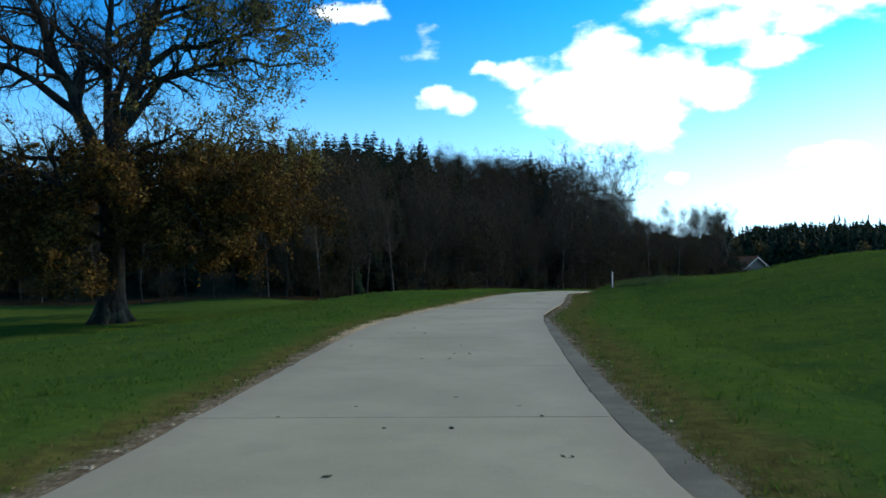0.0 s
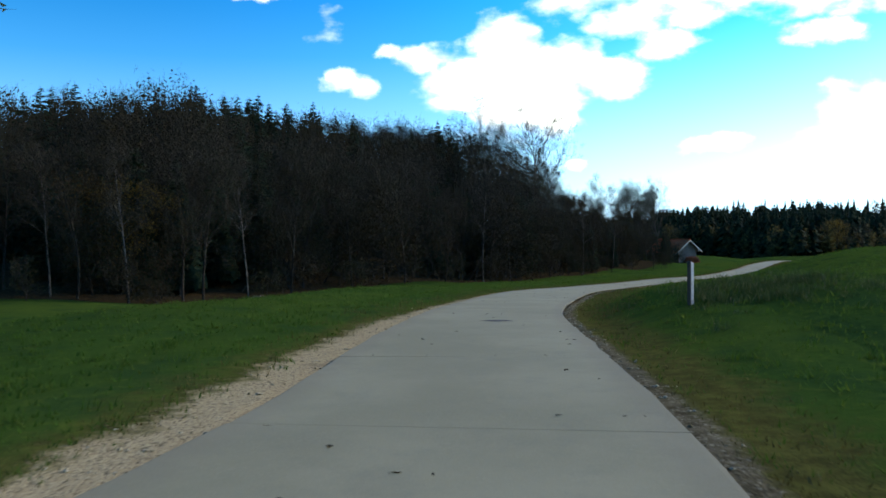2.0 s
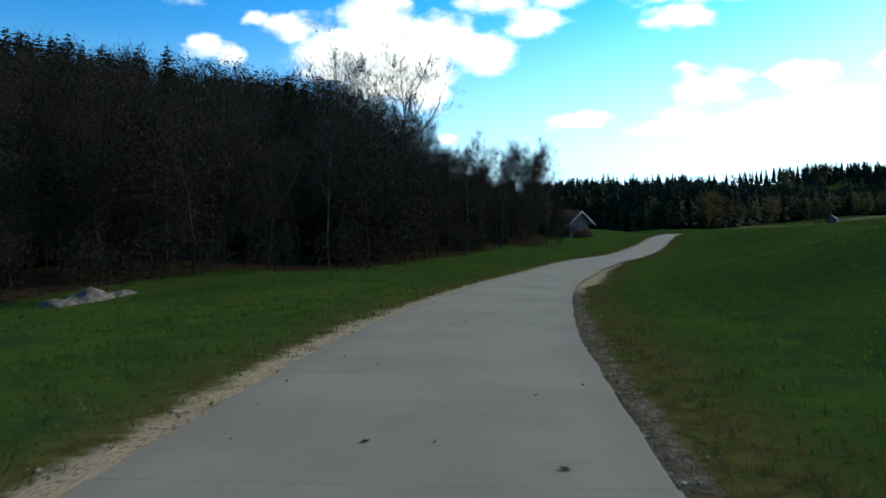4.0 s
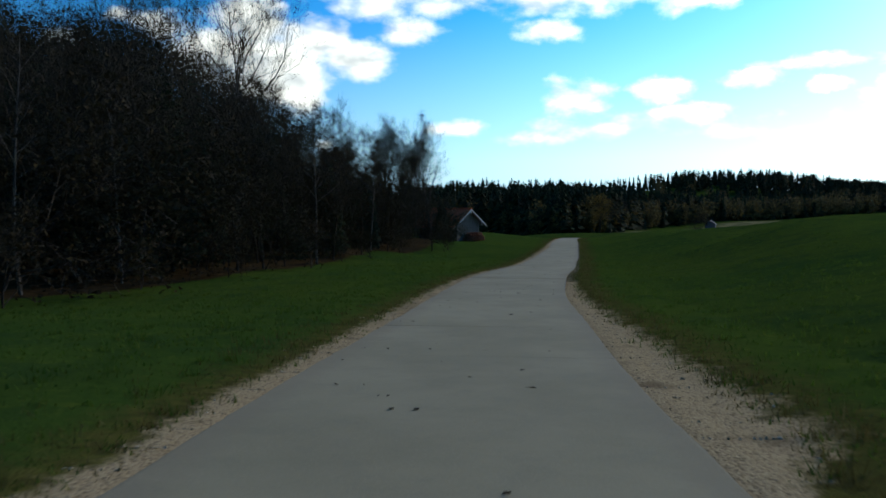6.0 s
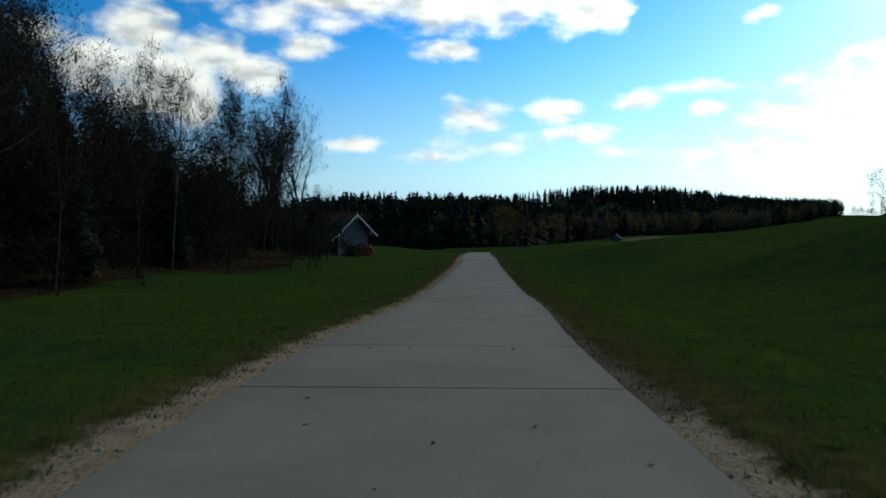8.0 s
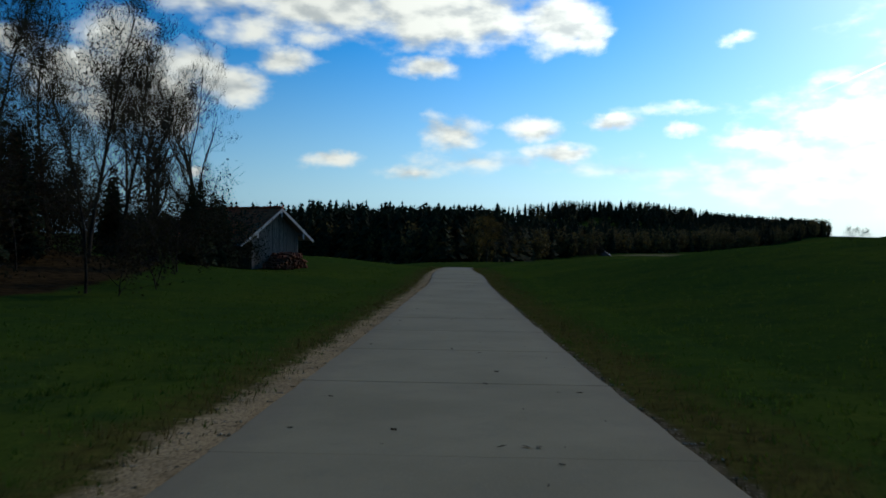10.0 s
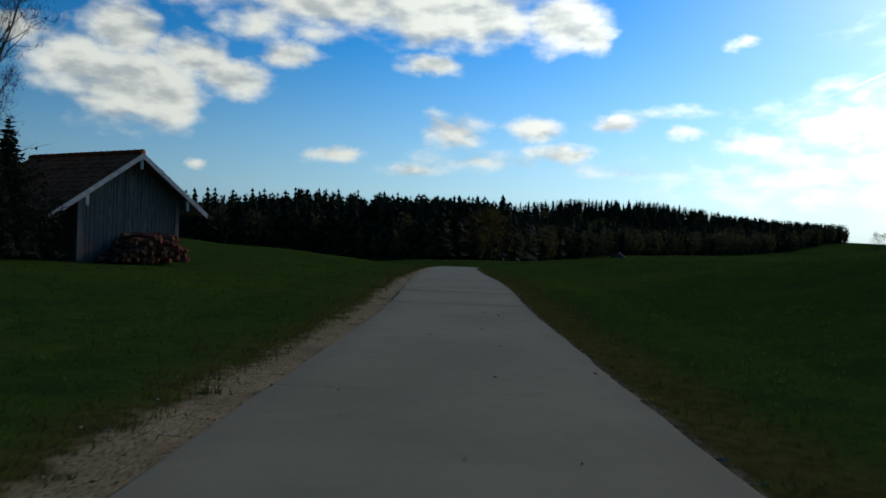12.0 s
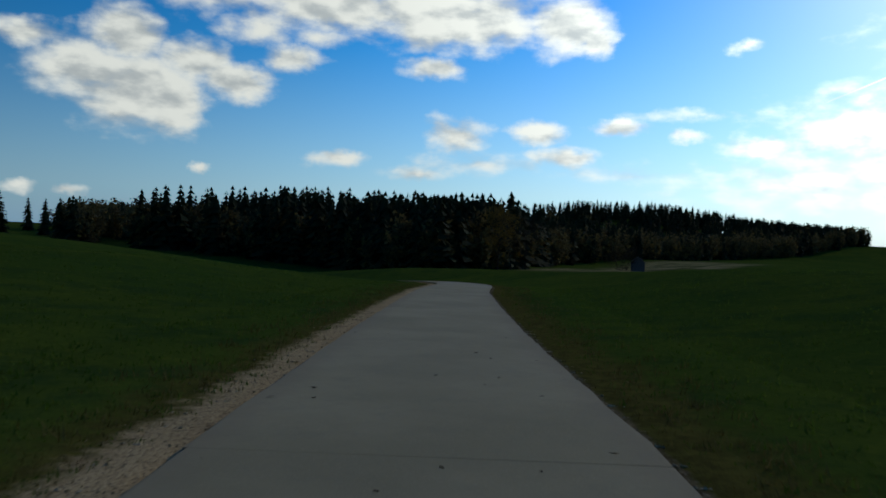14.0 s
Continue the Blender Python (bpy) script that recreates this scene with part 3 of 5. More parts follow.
# verges: gravel by the slabs, dry grass, then meadow
# stretches of the road, in metres from the first eye: gravel's width on each side
LEFT_GRAVEL = [(-40, 0.25), (2, 0.4), (10, 0.3), (16, 0.4), (22, 0.6), (28, 0.8), (34, 0.6), (40, 0.4), (48, 0.4), (56, 0.55), (64, 0.5), (74, 0.45), (84, 0.55), (100, 0.5), (125, 0.6), (146, 0.65), (165, 0.5), (230, 0.4)]
LEFT_SAND = [(-40, 0.25), (12, 0.3), (18, 1.0), (36, 1.0), (42, 0.6), (54, 0.85), (68, 0.8), (80, 0.6), (108, 0.65), (125, 0.6), (146, 0.6), (168, 0.75), (230, 0.4)]
RIGHT_SAND = [(-40, 0.1), (64, 0.1), (68, 1.0), (88, 1.0), (96, 0.2), (230, 0.1)]
RIGHT_GRAVEL = [(-40, 0.4), (4, 0.45), (14, 0.45), (22, 0.3), (40, 0.2), (50, 0.3), (60, 0.35), (68.5, 0.35), (70, 1.0), (75, 0.85), (81, 0.65), (88, 0.5), (98, 0.3), (120, 0.15), (150, 0.12), (230, 0.15)]


def verge(side, widths, sandy):
    us = [-0.14, -0.03, 0.09, 0.28, 0.5, 0.8, 1.2, 1.7, 2.2, 2.8]
    rows = np.arange(0, len(LINE))
    v, gr, dr, sa = [], [], [], []
    rng = np.random.default_rng(5 if side < 0 else 6)
    for i in rows:
        gw = np.interp(i * 0.5 - S0, *zip(*widths))
        hw = half(i * 0.5 - S0)
        for j, du in enumerate(us):
            u = hw + du
            x, y = LINE[i, :2] + SIDE[i] * u * side
            v.append((x, y, u, du))
            sa.append(np.interp(i * 0.5 - S0, *zip(*sandy)))
            gr.append(np.clip(1.0 - du / (gw + 0.01) * 0.62, -0.4, 1.0))
            dr.append(np.clip(1.2 - du / (gw + (1.15 if side > 0 else 0.75)), -0.4, 1.0))
    v = np.array(v)
    base = land(v[:, 0], v[:, 1]) + 0.10 * (1 - ease(v[:, 2], 3.4, 4.4))
    z = base + 0.045 * ease(v[:, 2], 2.0, 2.9) * (1 - ease(v[:, 2], 3.6, 4.4)) - 0.04 * ease(v[:, 2], 4.0, 4.5) + rng.normal(0, 0.008, len(v))
    z -= 0.06 * (1 - ease(v[:, 3], -0.14, 0.06))
    n = len(us)
    ii = np.arange(len(rows) * n).reshape(len(rows), n)
    f = np.stack([ii[:-1, :-1], ii[:-1, 1:], ii[1:, 1:], ii[1:, :-1]], -1).reshape(-1, 4)
    me = bpy.data.meshes.new("verge")
    me.from_pydata(np.stack([v[:, 0], v[:, 1], z], 1).tolist(), [], (f if side > 0 else f[:, ::-1]).tolist())
    me.polygons.foreach_set("use_smooth", [True] * len(me.polygons))
    me.attributes.new("gravel", "FLOAT", "POINT").data.foreach_set("value", np.array(gr, np.float32))
    me.attributes.new("sand", "FLOAT", "POINT").data.foreach_set("value", np.array(sa, np.float32))
    me.attributes.new("dry", "FLOAT", "POINT").data.foreach_set("value", np.array(dr, np.float32))
    me.materials.append(verge_mat)
    return whole("verge_left" if side < 0 else "verge_right", me, "gravel and dry grass verge beside the concrete road", "verge", "structure")


verge(-1, LEFT_GRAVEL, LEFT_SAND)
verge(1, RIGHT_GRAVEL, RIGHT_SAND)


def surface(x, y):
    """Height on top of the verge or the meadow."""
    s, u, z = roadside(x, y)
    m = np.abs(u)
    h = land(x, y) + 0.10 * (1 - ease(m, 3.4, 4.4))
    return h + 0.04 * ease(m, 2.0, 2.9) * (1 - ease(m, 3.6, 4.4))


# ------------------------------------------------------------------ trees
def grow(g, rng, p, d, length, r, level, spec, tips):
    """One branch with its children. spec: per level (segments, wander, lift, sides, children, from, angle, length share)."""
    segs, wander, lift, sides, kids, start, angle, share = spec[level][:8]
    pts, rad = [np.array(p, float)], [r]
    d = np.array(d, float)
    dirs = [d]
    for i in range(segs):
        d = d + rng.normal(0, wander, 3)
        d[2] += lift
        d /= np.linalg.norm(d)
        pts.append(pts[-1] + d * length / segs)
        dirs.append(d)
        rad.append(r * (1 - 0.82 * (i + 1) / segs))
    g.tube(pts, rad, sides)
    if level + 1 >= len(spec):
        tips.append((pts[-1], level))
        tips.append((pts[len(pts) // 2], level))
        return
    spin = rng.uniform(0, 6.28)
    for c in range(kids):
        t = start + (1 - start) * (c + rng.uniform(0.1, 0.9)) / kids
        k = min(int(t * segs), segs - 1)
        f = t * segs - k
        q = pts[k] * (1 - f) + pts[k + 1] * f
        base = dirs[k + 1]
        spin += 2.4 + rng.uniform(-0.5, 0.5)
        side = np.cross(base, (math.cos(spin), math.sin(spin), 0.35))
        side /= np.linalg.norm(side) + 1e-9
        an = angle * rng.uniform(0.7, 1.25)
        nd = base * math.cos(an) + side * math.sin(an)
        full = 1.15 - 0.55 * t
        if level == 0 and len(spec[0]) > 8:
            full = 0.45 + 0.75 * math.sin(math.pi * (0.12 + 0.8 * (t - start) / (1 - start)))
        ln = length * share * full * rng.uniform(0.75, 1.2)
        grow(g, rng, q, nd, ln, max(r * (1 - 0.82 * t) * 0.62, 0.010), level + 1, spec, tips)


def leaf_mesh(name, tips, count, spread, size, rng, mat, keep=None, droop=0.3, clump=1):
    pts = np.array([t[0] for t in tips])
    if keep is not None:
        pts = pts[keep(pts)]
    heart = pts[rng.integers(0, len(pts), max(count // clump, 1))] + rng.normal(0, spread, (max(count // clump, 1), 3))
    c = heart[rng.integers(0, len(heart), count)] + rng.normal(0, spread * (0.55 if clump > 1 else 0.0), (count, 3))
    return loose(name, leaf_tris(c, size, rng, droop), mat)


def tree_meshes(seed, height, radius, spec, wood, leaf_mat, leaves, spread, size, lean=0.03, twigs=0, wide=0.011):
    rng = np.random.default_rng(seed)
    g, tips, thin_ = Geo(), [], None
    grow(g, rng, (0, 0, -0.3), (rng.normal(0, lean), rng.normal(0, lean), 1), height, radius, 0, spec, tips)
    if twigs:
        pts = np.array([t[0] for t in tips])
        q = twig_tris(pts[rng.integers(0, len(pts), twigs)] + rng.normal(0, spread or 0.3, (twigs, 3)) * 0.8, 0.8, rng, wide, (0, 0, height * 0.4))
        thin_ = loose("twig_spray", q, twig_bark)
    a = g.mesh("trunk", wood, True)
    b = leaf_mesh("crown", tips, leaves, spread, size, rng, leaf_mat) if leaves else None
    return a, b, thin_


# the great oak: three stems from a short trunk, high limbs off the stems, low limbs off the trunk
# way round, rise at the foot and at the end in degrees, length, thickness
OAK_STEMS = [(180, 82, 60, 13.0, 0.33), (-10, 79, 62, 13.0, 0.36), (80, 85, 76, 13.5, 0.25)]
# stem, share of its length, then as above
OAK_HIGH = [
    (1, 0.16, -15, 42, -18, 8.8, 0.23), (0, 0.22, 195, 36, 4, 7.6, 0.20), (1, 0.36, 5, 42, -14, 7.4, 0.19), (1, 0.52, -14, 42, 4, 6.2, 0.15),
    (0, 0.42, 188, 34, 8, 6.6, 0.16), (1, 0.20, -85, 46, 2, 6.8, 0.19), (0, 0.24, 95, 52, 24, 7.5, 0.19), (2, 0.42, 40, 46, 6, 7.0, 0.15),
    (2, 0.38, 150, 42, 10, 6.6, 0.15), (0, 0.60, 140, 44, 16, 5.2, 0.13), (1, 0.66, 30, 46, 16, 5.4, 0.13),
]
# height on the trunk, then as above
OAK_LOW = [
    (5.4, -9, 34, -18, 9.8, 0.24), (4.6, -14, 22, -22, 8.6, 0.20), (3.9, -22, 14, -26, 6.4, 0.16), (5.2, 188, 30, -16, 8.4, 0.22), (4.2, 200, 16, -36, 6.0, 0.15), (4.8, -80, 24, -24, 6.4, 0.18), (5.2, 100, 30, -8, 7.5, 0.19),
    (5.8, 38, 34, -10, 8.4, 0.20), (5.6, 150, 34, -10, 8.0, 0.20), (3.7, -45, 8, -36, 5.2, 0.14), (3.5, 240, 8, -40, 5.0, 0.14), (4.8, -48, 24, -22, 7.4, 0.17), (5.0, 225, 26, -20, 7.6, 0.17),
    (5.7, -98, 32, -28, 5.6, 0.17), (4.3, -112, 14, -42, 4.6, 0.14), (5.9, -68, 40, -14, 5.6, 0.16),
]


def oak(x, y):
    rng = np.random.default_rng(41)
    turn = 22.0
    ob = thing("oak_tree", "broad old oak with dark trunk and brown autumn leaves", "tree", x, y, land_at(x, y))
    g, tips = Geo(), []
    trunk = [np.array(q, float) for q in ((0, 0, -0.5), (0.02, 0, 0.25), (0.05, 0.03, 1.2), (0.10, 0.02, 3.0), (0.05, 0.05, 5.0), (0.0, 0.0, 6.8))]
    g.tube(trunk, (0.95, 0.68, 0.54, 0.48, 0.46, 0.42), 14)
    for a in range(7):
        t = a * 0.9 + 0.3
        g.tube([(0.35 * math.cos(t), 0.35 * math.sin(t), 0.9), (0.58 * math.cos(t), 0.58 * math.sin(t), 0.28), (1.05 * math.cos(t), 1.05 * math.sin(t), -0.2)], (0.18, 0.22, 0.1), 7)
    spec = [(5, 0.22, 0.05, 4, 6, 0.18, 0.75, 0.52), (4, 0.24, 0.03, 3, 5, 0.15, 0.75, 0.55), (3, 0.28, 0.02, 2, 0, 0, 0, 0)]

    def limb(foot, around, up0, up1, length, r, sprays):
        """A bent limb with side branches; gives its points."""
        n = max(6, int(length / 0.9))
        pts, az_ = [np.array(foot, float)], radians(around + turn)
        ways = []
        for i in range(n):
            f = (i + 0.5) / n
            up = radians(up0 + (up1 - up0) * f + rng.normal(0, 11))
            az_ += rng.normal(0, 0.16)
            d = np.array((math.cos(az_) * math.cos(up), math.sin(az_) * math.cos(up), math.sin(up)))
            ways.append(d)
            pts.append(pts[-1] + d * length / n)
        g.tube(pts, [r * (1 - 0.86 * (i / n) ** 0.8) for i in range(n + 1)], 8)
        spin = rng.uniform(0, 6.28)
        for c in range(sprays):
            f = 0.22 + 0.78 * (c + rng.uniform(0.2, 0.8)) / sprays
            k = min(int(f * n), n - 1)
            q = pts[k] + (pts[k + 1] - pts[k]) * (f * n - k)
            spin += 2.4 + rng.uniform(-0.5, 0.5)
            side = np.cross(ways[k], (math.cos(spin), math.sin(spin), 0.3))
            side /= np.linalg.norm(side) + 1e-9
            an = rng.uniform(0.65, 1.15)
            ln = (0.22 * length + 0.7) * (1.15 - 0.5 * f) * rng.uniform(0.75, 1.25)
            grow(g, rng, q, ways[k] * math.cos(an) + side * math.sin(an), ln, max(r * (1 - 0.86 * f) * 0.55, 0.02), 0, spec, tips)
        grow(g, rng, pts[-1], ways[-1], 1.3, r * 0.14, 0, spec, tips)
        return pts

    stems = [limb((0.18 * math.cos(radians(a + turn)), 0.18 * math.sin(radians(a + turn)), 6.0), a, u0, u1, ln, r, 20) for a, u0, u1, ln, r in OAK_STEMS]
    for which, share, a, u0, u1, ln, r in OAK_HIGH:
        limb(stems[which][int(share * (len(stems[which]) - 1))], a, u0, u1, ln, r, int(ln * 2.6))
    for z, a, u0, u1, ln, r in OAK_LOW:
        limb((0.0, 0.0, z), a, u0, u1, ln, r, int(ln * 1.6))
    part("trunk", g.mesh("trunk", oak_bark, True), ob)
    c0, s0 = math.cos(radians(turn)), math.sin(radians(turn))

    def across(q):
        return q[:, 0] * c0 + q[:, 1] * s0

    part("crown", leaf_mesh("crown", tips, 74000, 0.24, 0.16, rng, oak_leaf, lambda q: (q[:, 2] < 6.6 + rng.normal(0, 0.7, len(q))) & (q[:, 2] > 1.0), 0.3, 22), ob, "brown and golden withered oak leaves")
    high = np.array([t[0] for t in tips])
    high = high[high[:, 2] > 6.5]
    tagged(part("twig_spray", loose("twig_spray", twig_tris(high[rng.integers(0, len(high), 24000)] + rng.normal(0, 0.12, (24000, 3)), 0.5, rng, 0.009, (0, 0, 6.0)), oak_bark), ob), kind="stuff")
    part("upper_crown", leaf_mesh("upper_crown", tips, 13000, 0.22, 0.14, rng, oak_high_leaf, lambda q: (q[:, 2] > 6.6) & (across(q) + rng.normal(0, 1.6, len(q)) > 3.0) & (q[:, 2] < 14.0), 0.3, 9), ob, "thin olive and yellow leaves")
    return ob


oak(-14.0, 30.1)

# kinds of wood trees, built once and copied
TWIGGY = [(9, 0.05, 0.03, 6, 15, 0.30, 0.72, 0.36, 1), (5, 0.16, 0.07, 3, 6, 0.2, 0.7, 0.48), (3, 0.22, 0.05, 2, 4, 0.15, 0.7, 0.55), (2, 0.22, 0.03, 2, 0, 0, 0, 0)]
SPREAD = [(9, 0.07, 0.03, 7, 13, 0.34, 0.72, 0.52, 1), (7, 0.10, 0.10, 5, 9, 0.25, 0.62, 0.44), (5, 0.13, 0.09, 3, 6, 0.15, 0.60, 0.5), (3, 0.18, 0.06, 2, 0, 0, 0, 0)]
SLIM = [(9, 0.05, 0.04, 6, 16, 0.30, 0.60, 0.30), (5, 0.14, 0.10, 3, 6, 0.2, 0.65, 0.48), (3, 0.2, 0.07, 2, 4, 0.15, 0.65, 0.55), (2, 0.2, 0.04, 2, 0, 0, 0, 0)]
THIN = [(9, 0.035, 0.03, 6, 14, 0.42, 0.7, 0.26), (4, 0.16, 0.06, 3, 6, 0.2, 0.7, 0.46), (3, 0.2, 0.04, 2, 4, 0.15, 0.7, 0.6), (2, 0.2, 0.0, 2, 0, 0, 0, 0)]
SHRUB = [(3, 0.2, 0.03, 4, 9, 0.1, 0.8, 0.8), (3, 0.2, 0.06, 3, 6, 0.15, 0.7, 0.6), (2, 0.25, 0.03, 2, 0, 0, 0, 0)]
BACK = [(7, 0.05, 0.03, 5, 13, 0.30, 0.75, 0.36, 1), (4, 0.14, 0.07, 3, 6, 0.2, 0.7, 0.5), (3, 0.2, 0.05, 2, 0, 0, 0, 0)]


def spruce_meshes(seed, height):
    """A spruce: whorls of drooping boughs, each a ridge with hanging sides."""
    rng = np.random.default_rng(seed)
    g = Geo()
    g.tube([(0, 0, -0.3), (0, 0, height * 0.5), (0, 0, height)], (0.22, 0.14, 0.02), 6)
    tri = []
    z = height * 0.10
    while z < height * 0.985:
        f = z / height
        reach = (1 - f) ** 0.75 * height * 0.19 + 0.18
        n = int(5 + 6 * (1 - f))
        for i in range(n):
            t = 6.28 * (i + rng.uniform(-0.4, 0.4)) / n + z
            ln = reach * rng.uniform(0.6, 1.15)
            o = np.array((math.cos(t), math.sin(t), 0))
            s = np.array((-math.sin(t), math.cos(t), 0)) * ln * rng.uniform(0.26, 0.40)
            lift = ln * (0.35 if f > 0.85 else 0.05)
            p0 = np.array((0, 0, z + rng.normal(0, height * 0.006)))
            p1 = p0 + o * ln * 0.6 + (0, 0, lift - ln * 0.10)
            p2 = p0 + o * ln + (0, 0, lift - ln * rng.uniform(0.12, 0.34))
            hang = np.array((0, 0, -0.24 * ln))
            tri += [(p0, p1 + s + hang, p2), (p0, p2, p1 - s + hang), (p0 + (0, 0, 0.1), p1 + s * 0.4, p1 - s * 0.5 + hang * 1.6), (p1, p2 + s * 0.5, p2 + hang * 0.8)]
        z += height * 0.0165 * rng.uniform(0.7, 1.3)
    return g.mesh("trunk", dark_bark, True), loose("crown", np.array(tri), needle)


rng = np.random.default_rng(7)
KINDS, TOPS = {}, {}


def kind(key, name, label, category, meshes):
    ob = thing(name, label, category, 0, 0, -400)
    part("trunk", meshes[0], ob)
    if meshes[1]:
        part("crown", meshes[1], ob)
    if len(meshes) > 2 and meshes[2]:
        tagged(part("twig_spray", meshes[2], ob), kind="stuff")
    tops = np.concatenate([np.array([q.co.z for q in me.vertices]) for me in meshes if me])
    KINDS.setdefault(key, []).append(ob)
    TOPS.setdefault(key, []).append(float(np.percentile(tops, 99.5)))


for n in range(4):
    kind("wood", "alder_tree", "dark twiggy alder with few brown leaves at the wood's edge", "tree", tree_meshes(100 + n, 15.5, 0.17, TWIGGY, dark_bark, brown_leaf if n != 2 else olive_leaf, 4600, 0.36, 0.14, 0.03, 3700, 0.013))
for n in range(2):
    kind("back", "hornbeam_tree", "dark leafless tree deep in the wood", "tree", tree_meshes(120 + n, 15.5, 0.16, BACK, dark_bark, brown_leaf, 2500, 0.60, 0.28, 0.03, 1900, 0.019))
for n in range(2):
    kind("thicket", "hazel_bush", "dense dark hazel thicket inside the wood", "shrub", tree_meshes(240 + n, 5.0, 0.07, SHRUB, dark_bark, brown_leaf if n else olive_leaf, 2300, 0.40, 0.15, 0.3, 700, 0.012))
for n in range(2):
    kind("thin", "birch_tree", "slender pale-stemmed tree with thin bare crown", "tree", tree_meshes(140 + n, 16.0, 0.13, THIN, grey_bark, brown_leaf, 900, 0.28, 0.16, 0.03, 2600, 0.013))
for n in range(2):
    kind("gold", "maple_tree", "small tree with orange-brown autumn leaves among bare trees", "tree", tree_meshes(160 + n, 10.0, 0.13, TWIGGY, dark_bark, gold_leaf if n else oak_leaf, 4200, 0.42, 0.20))
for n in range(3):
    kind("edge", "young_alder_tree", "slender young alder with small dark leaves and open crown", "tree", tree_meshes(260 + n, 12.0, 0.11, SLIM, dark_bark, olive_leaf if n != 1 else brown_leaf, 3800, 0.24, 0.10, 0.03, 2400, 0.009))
for n in range(2):
    kind("bare", "ash_tree", "tall bare ash with wide crown of fine twigs", "tree", tree_meshes(180 + n, 16.0, 0.36, SPREAD, grey_bark, None, 0, 0.20, 0, 0.05, 8500, 0.012))
for n in range(3):
    kind("shrub", "shrub", "low twiggy shrub with brown leaves at the wood's edge", "shrub", tree_meshes(200 + n, 3.2, 0.06, SHRUB, dark_bark, olive_leaf if n else brown_leaf, 1000, 0.36, 0.19, 0.3, 500, 0.012))
for n in range(3):
    kind("spruce", "spruce_tree", "dark green spruce with pointed top in the wood", "tree", spruce_meshes(220 + n, 20.0))

used = set()


def stand(key, x, y, size=1.0, turn=None, label="", group="", pick=None):
    """Puts a tree of that kind on the ground."""
    options = KINDS[key]
    n = pick if pick is not None else int(rng.integers(len(options)))
    ob = options[n % len(options)]
    m = pose(x, y, land_at(x, y), 0, 0, rng.uniform(0, 360) if turn is None else turn)
    if (key, n % len(options)) in used:
        ob = copy_thing(ob, m)
    else:
        used.add((key, n % len(options)))
        ob.matrix_basis = m
    ob.scale = (size * rng.uniform(0.9, 1.1), size * rng.uniform(0.9, 1.1), size)
    return tagged(ob, label, "", group)


wood_ahead = np.gradient(WOOD[:, :2], axis=0)
wood_in = np.stack([-wood_ahead[:, 1], wood_ahead[:, 0]], 1)


# heights of the wood's roof of crowns
CREST = np.array([
    (-42, 75, 10.6), (-12, 68, 8.4), (0, 76, 9.0), (9, 84, 5.4), (18, 91, 5.4), (25, 100, 4.4), (29, 104, 4.4), (36, 114, 2.2), (40, 119, 1.6), (47, 128, 1.2), (51, 137, -0.6), (52, 147, -0.4), (44, 150, 2.0),
    (0, 85, 9.4), (15, 96, 6.8), (24, 108, 7.0), (32, 118, 7.0), (36, 123, 5.6), (42, 131, 2.6), (45, 141, 1.5), (-10, 86, 12.8), (6, 100, 10.0), (21, 117, 11.6), (30, 128, 11.0), (37, 142, 8.5)], float)
CREST = np.r_[CREST, np.array([(-40, 93, 14.4), (3, 110, 12.2), (13, 123, 12.8), (20, 138, 16.5), (26, 140, 15.8), (-10, 104, 14.4), (3, 130, 15.6), (16, 147, 17.6), (-20, 120, 17.0), (0, 142, 17.8), (-16, 136, 18.4)], float)]


def crest(x, y):
    wgt = 1.0 / ((CREST[:, 0] - x) ** 2 + (CREST[:, 1] - y) ** 2 + 6.0) ** 1.8
    return float((wgt * CREST[:, 2]).sum() / wgt.sum())


def wood_row(key, back, spacing, lo, hi, share, jitter, group):
    i = float(lo)
    while i < hi:
        j = int(i)
        b = back + rng.uniform(-jitter, jitter)
        x, y = WOOD[j, :2] + wood_in[j] * b + rng.normal(0, 0.8, 2)
        k_ = key[int(rng.integers(len(key)))]
        if x > 39 and k_ in ("wood", "back", "gold"):
            k_ = "edge"
        n = int(rng.integers(len(KINDS[k_])))
        tall = (crest(x, y) - land_at(x, y)) * share * rng.uniform(0.92, 1.05)
        tall *= 0.95 if back < 20 else 1.0
        if x > 14 and k_ == "thin":
            tall += rng.uniform(1.5, 4.0)
        if k_ == "gold":
            tall *= 0.75
        if k_ == "spruce":
            tall *= rng.uniform(0.96, 1.12) if x < -3 and back > 20 else rng.uniform(0.66, 0.86)
        if k_ == "back":
            tall *= 1.06
        if k_ in ("thicket", "shrub"):
            tall = min(tall / share * 0.8, TOPS[k_][n] * share * rng.uniform(0.72, 1.15))
        stand(k_, x, y, min(max(tall / TOPS[k_][n], 0.25), 1.4), group=group, pick=n)
        i += spacing * rng.uniform(0.7, 1.4)


W0, W1 = int(np.argmin(np.abs(WOOD[:, 0] + 62))), int(np.argmin((WOOD[:, 0] - 55) ** 2 + (WOOD[:, 1] - 150) ** 2))
wood_row(["shrub"], 0.8, 4.4, W0, W1, 0.6, 0.9, "shrubs at the wood's edge")
WM = int(np.argmin((WOOD[:, 0] - 2) ** 2 + (WOOD[:, 1] - 73) ** 2))
WE = int(np.argmin((WOOD[:, 0] - 47) ** 2 + (WOOD[:, 1] - 121) ** 2))
wood_row(["thicket"], 5.0, 3.0, WM, WE, 0.9, 0.8, "bushes inside the wood")
wood_row(["thicket"], 7.5, 3.4, WM, W1, 1.2, 1.0, "bushes inside the wood")
wood_row(["thicket"], 9.0, 4.0, W0, WE, 0.9, 1.4, "bushes inside the wood")
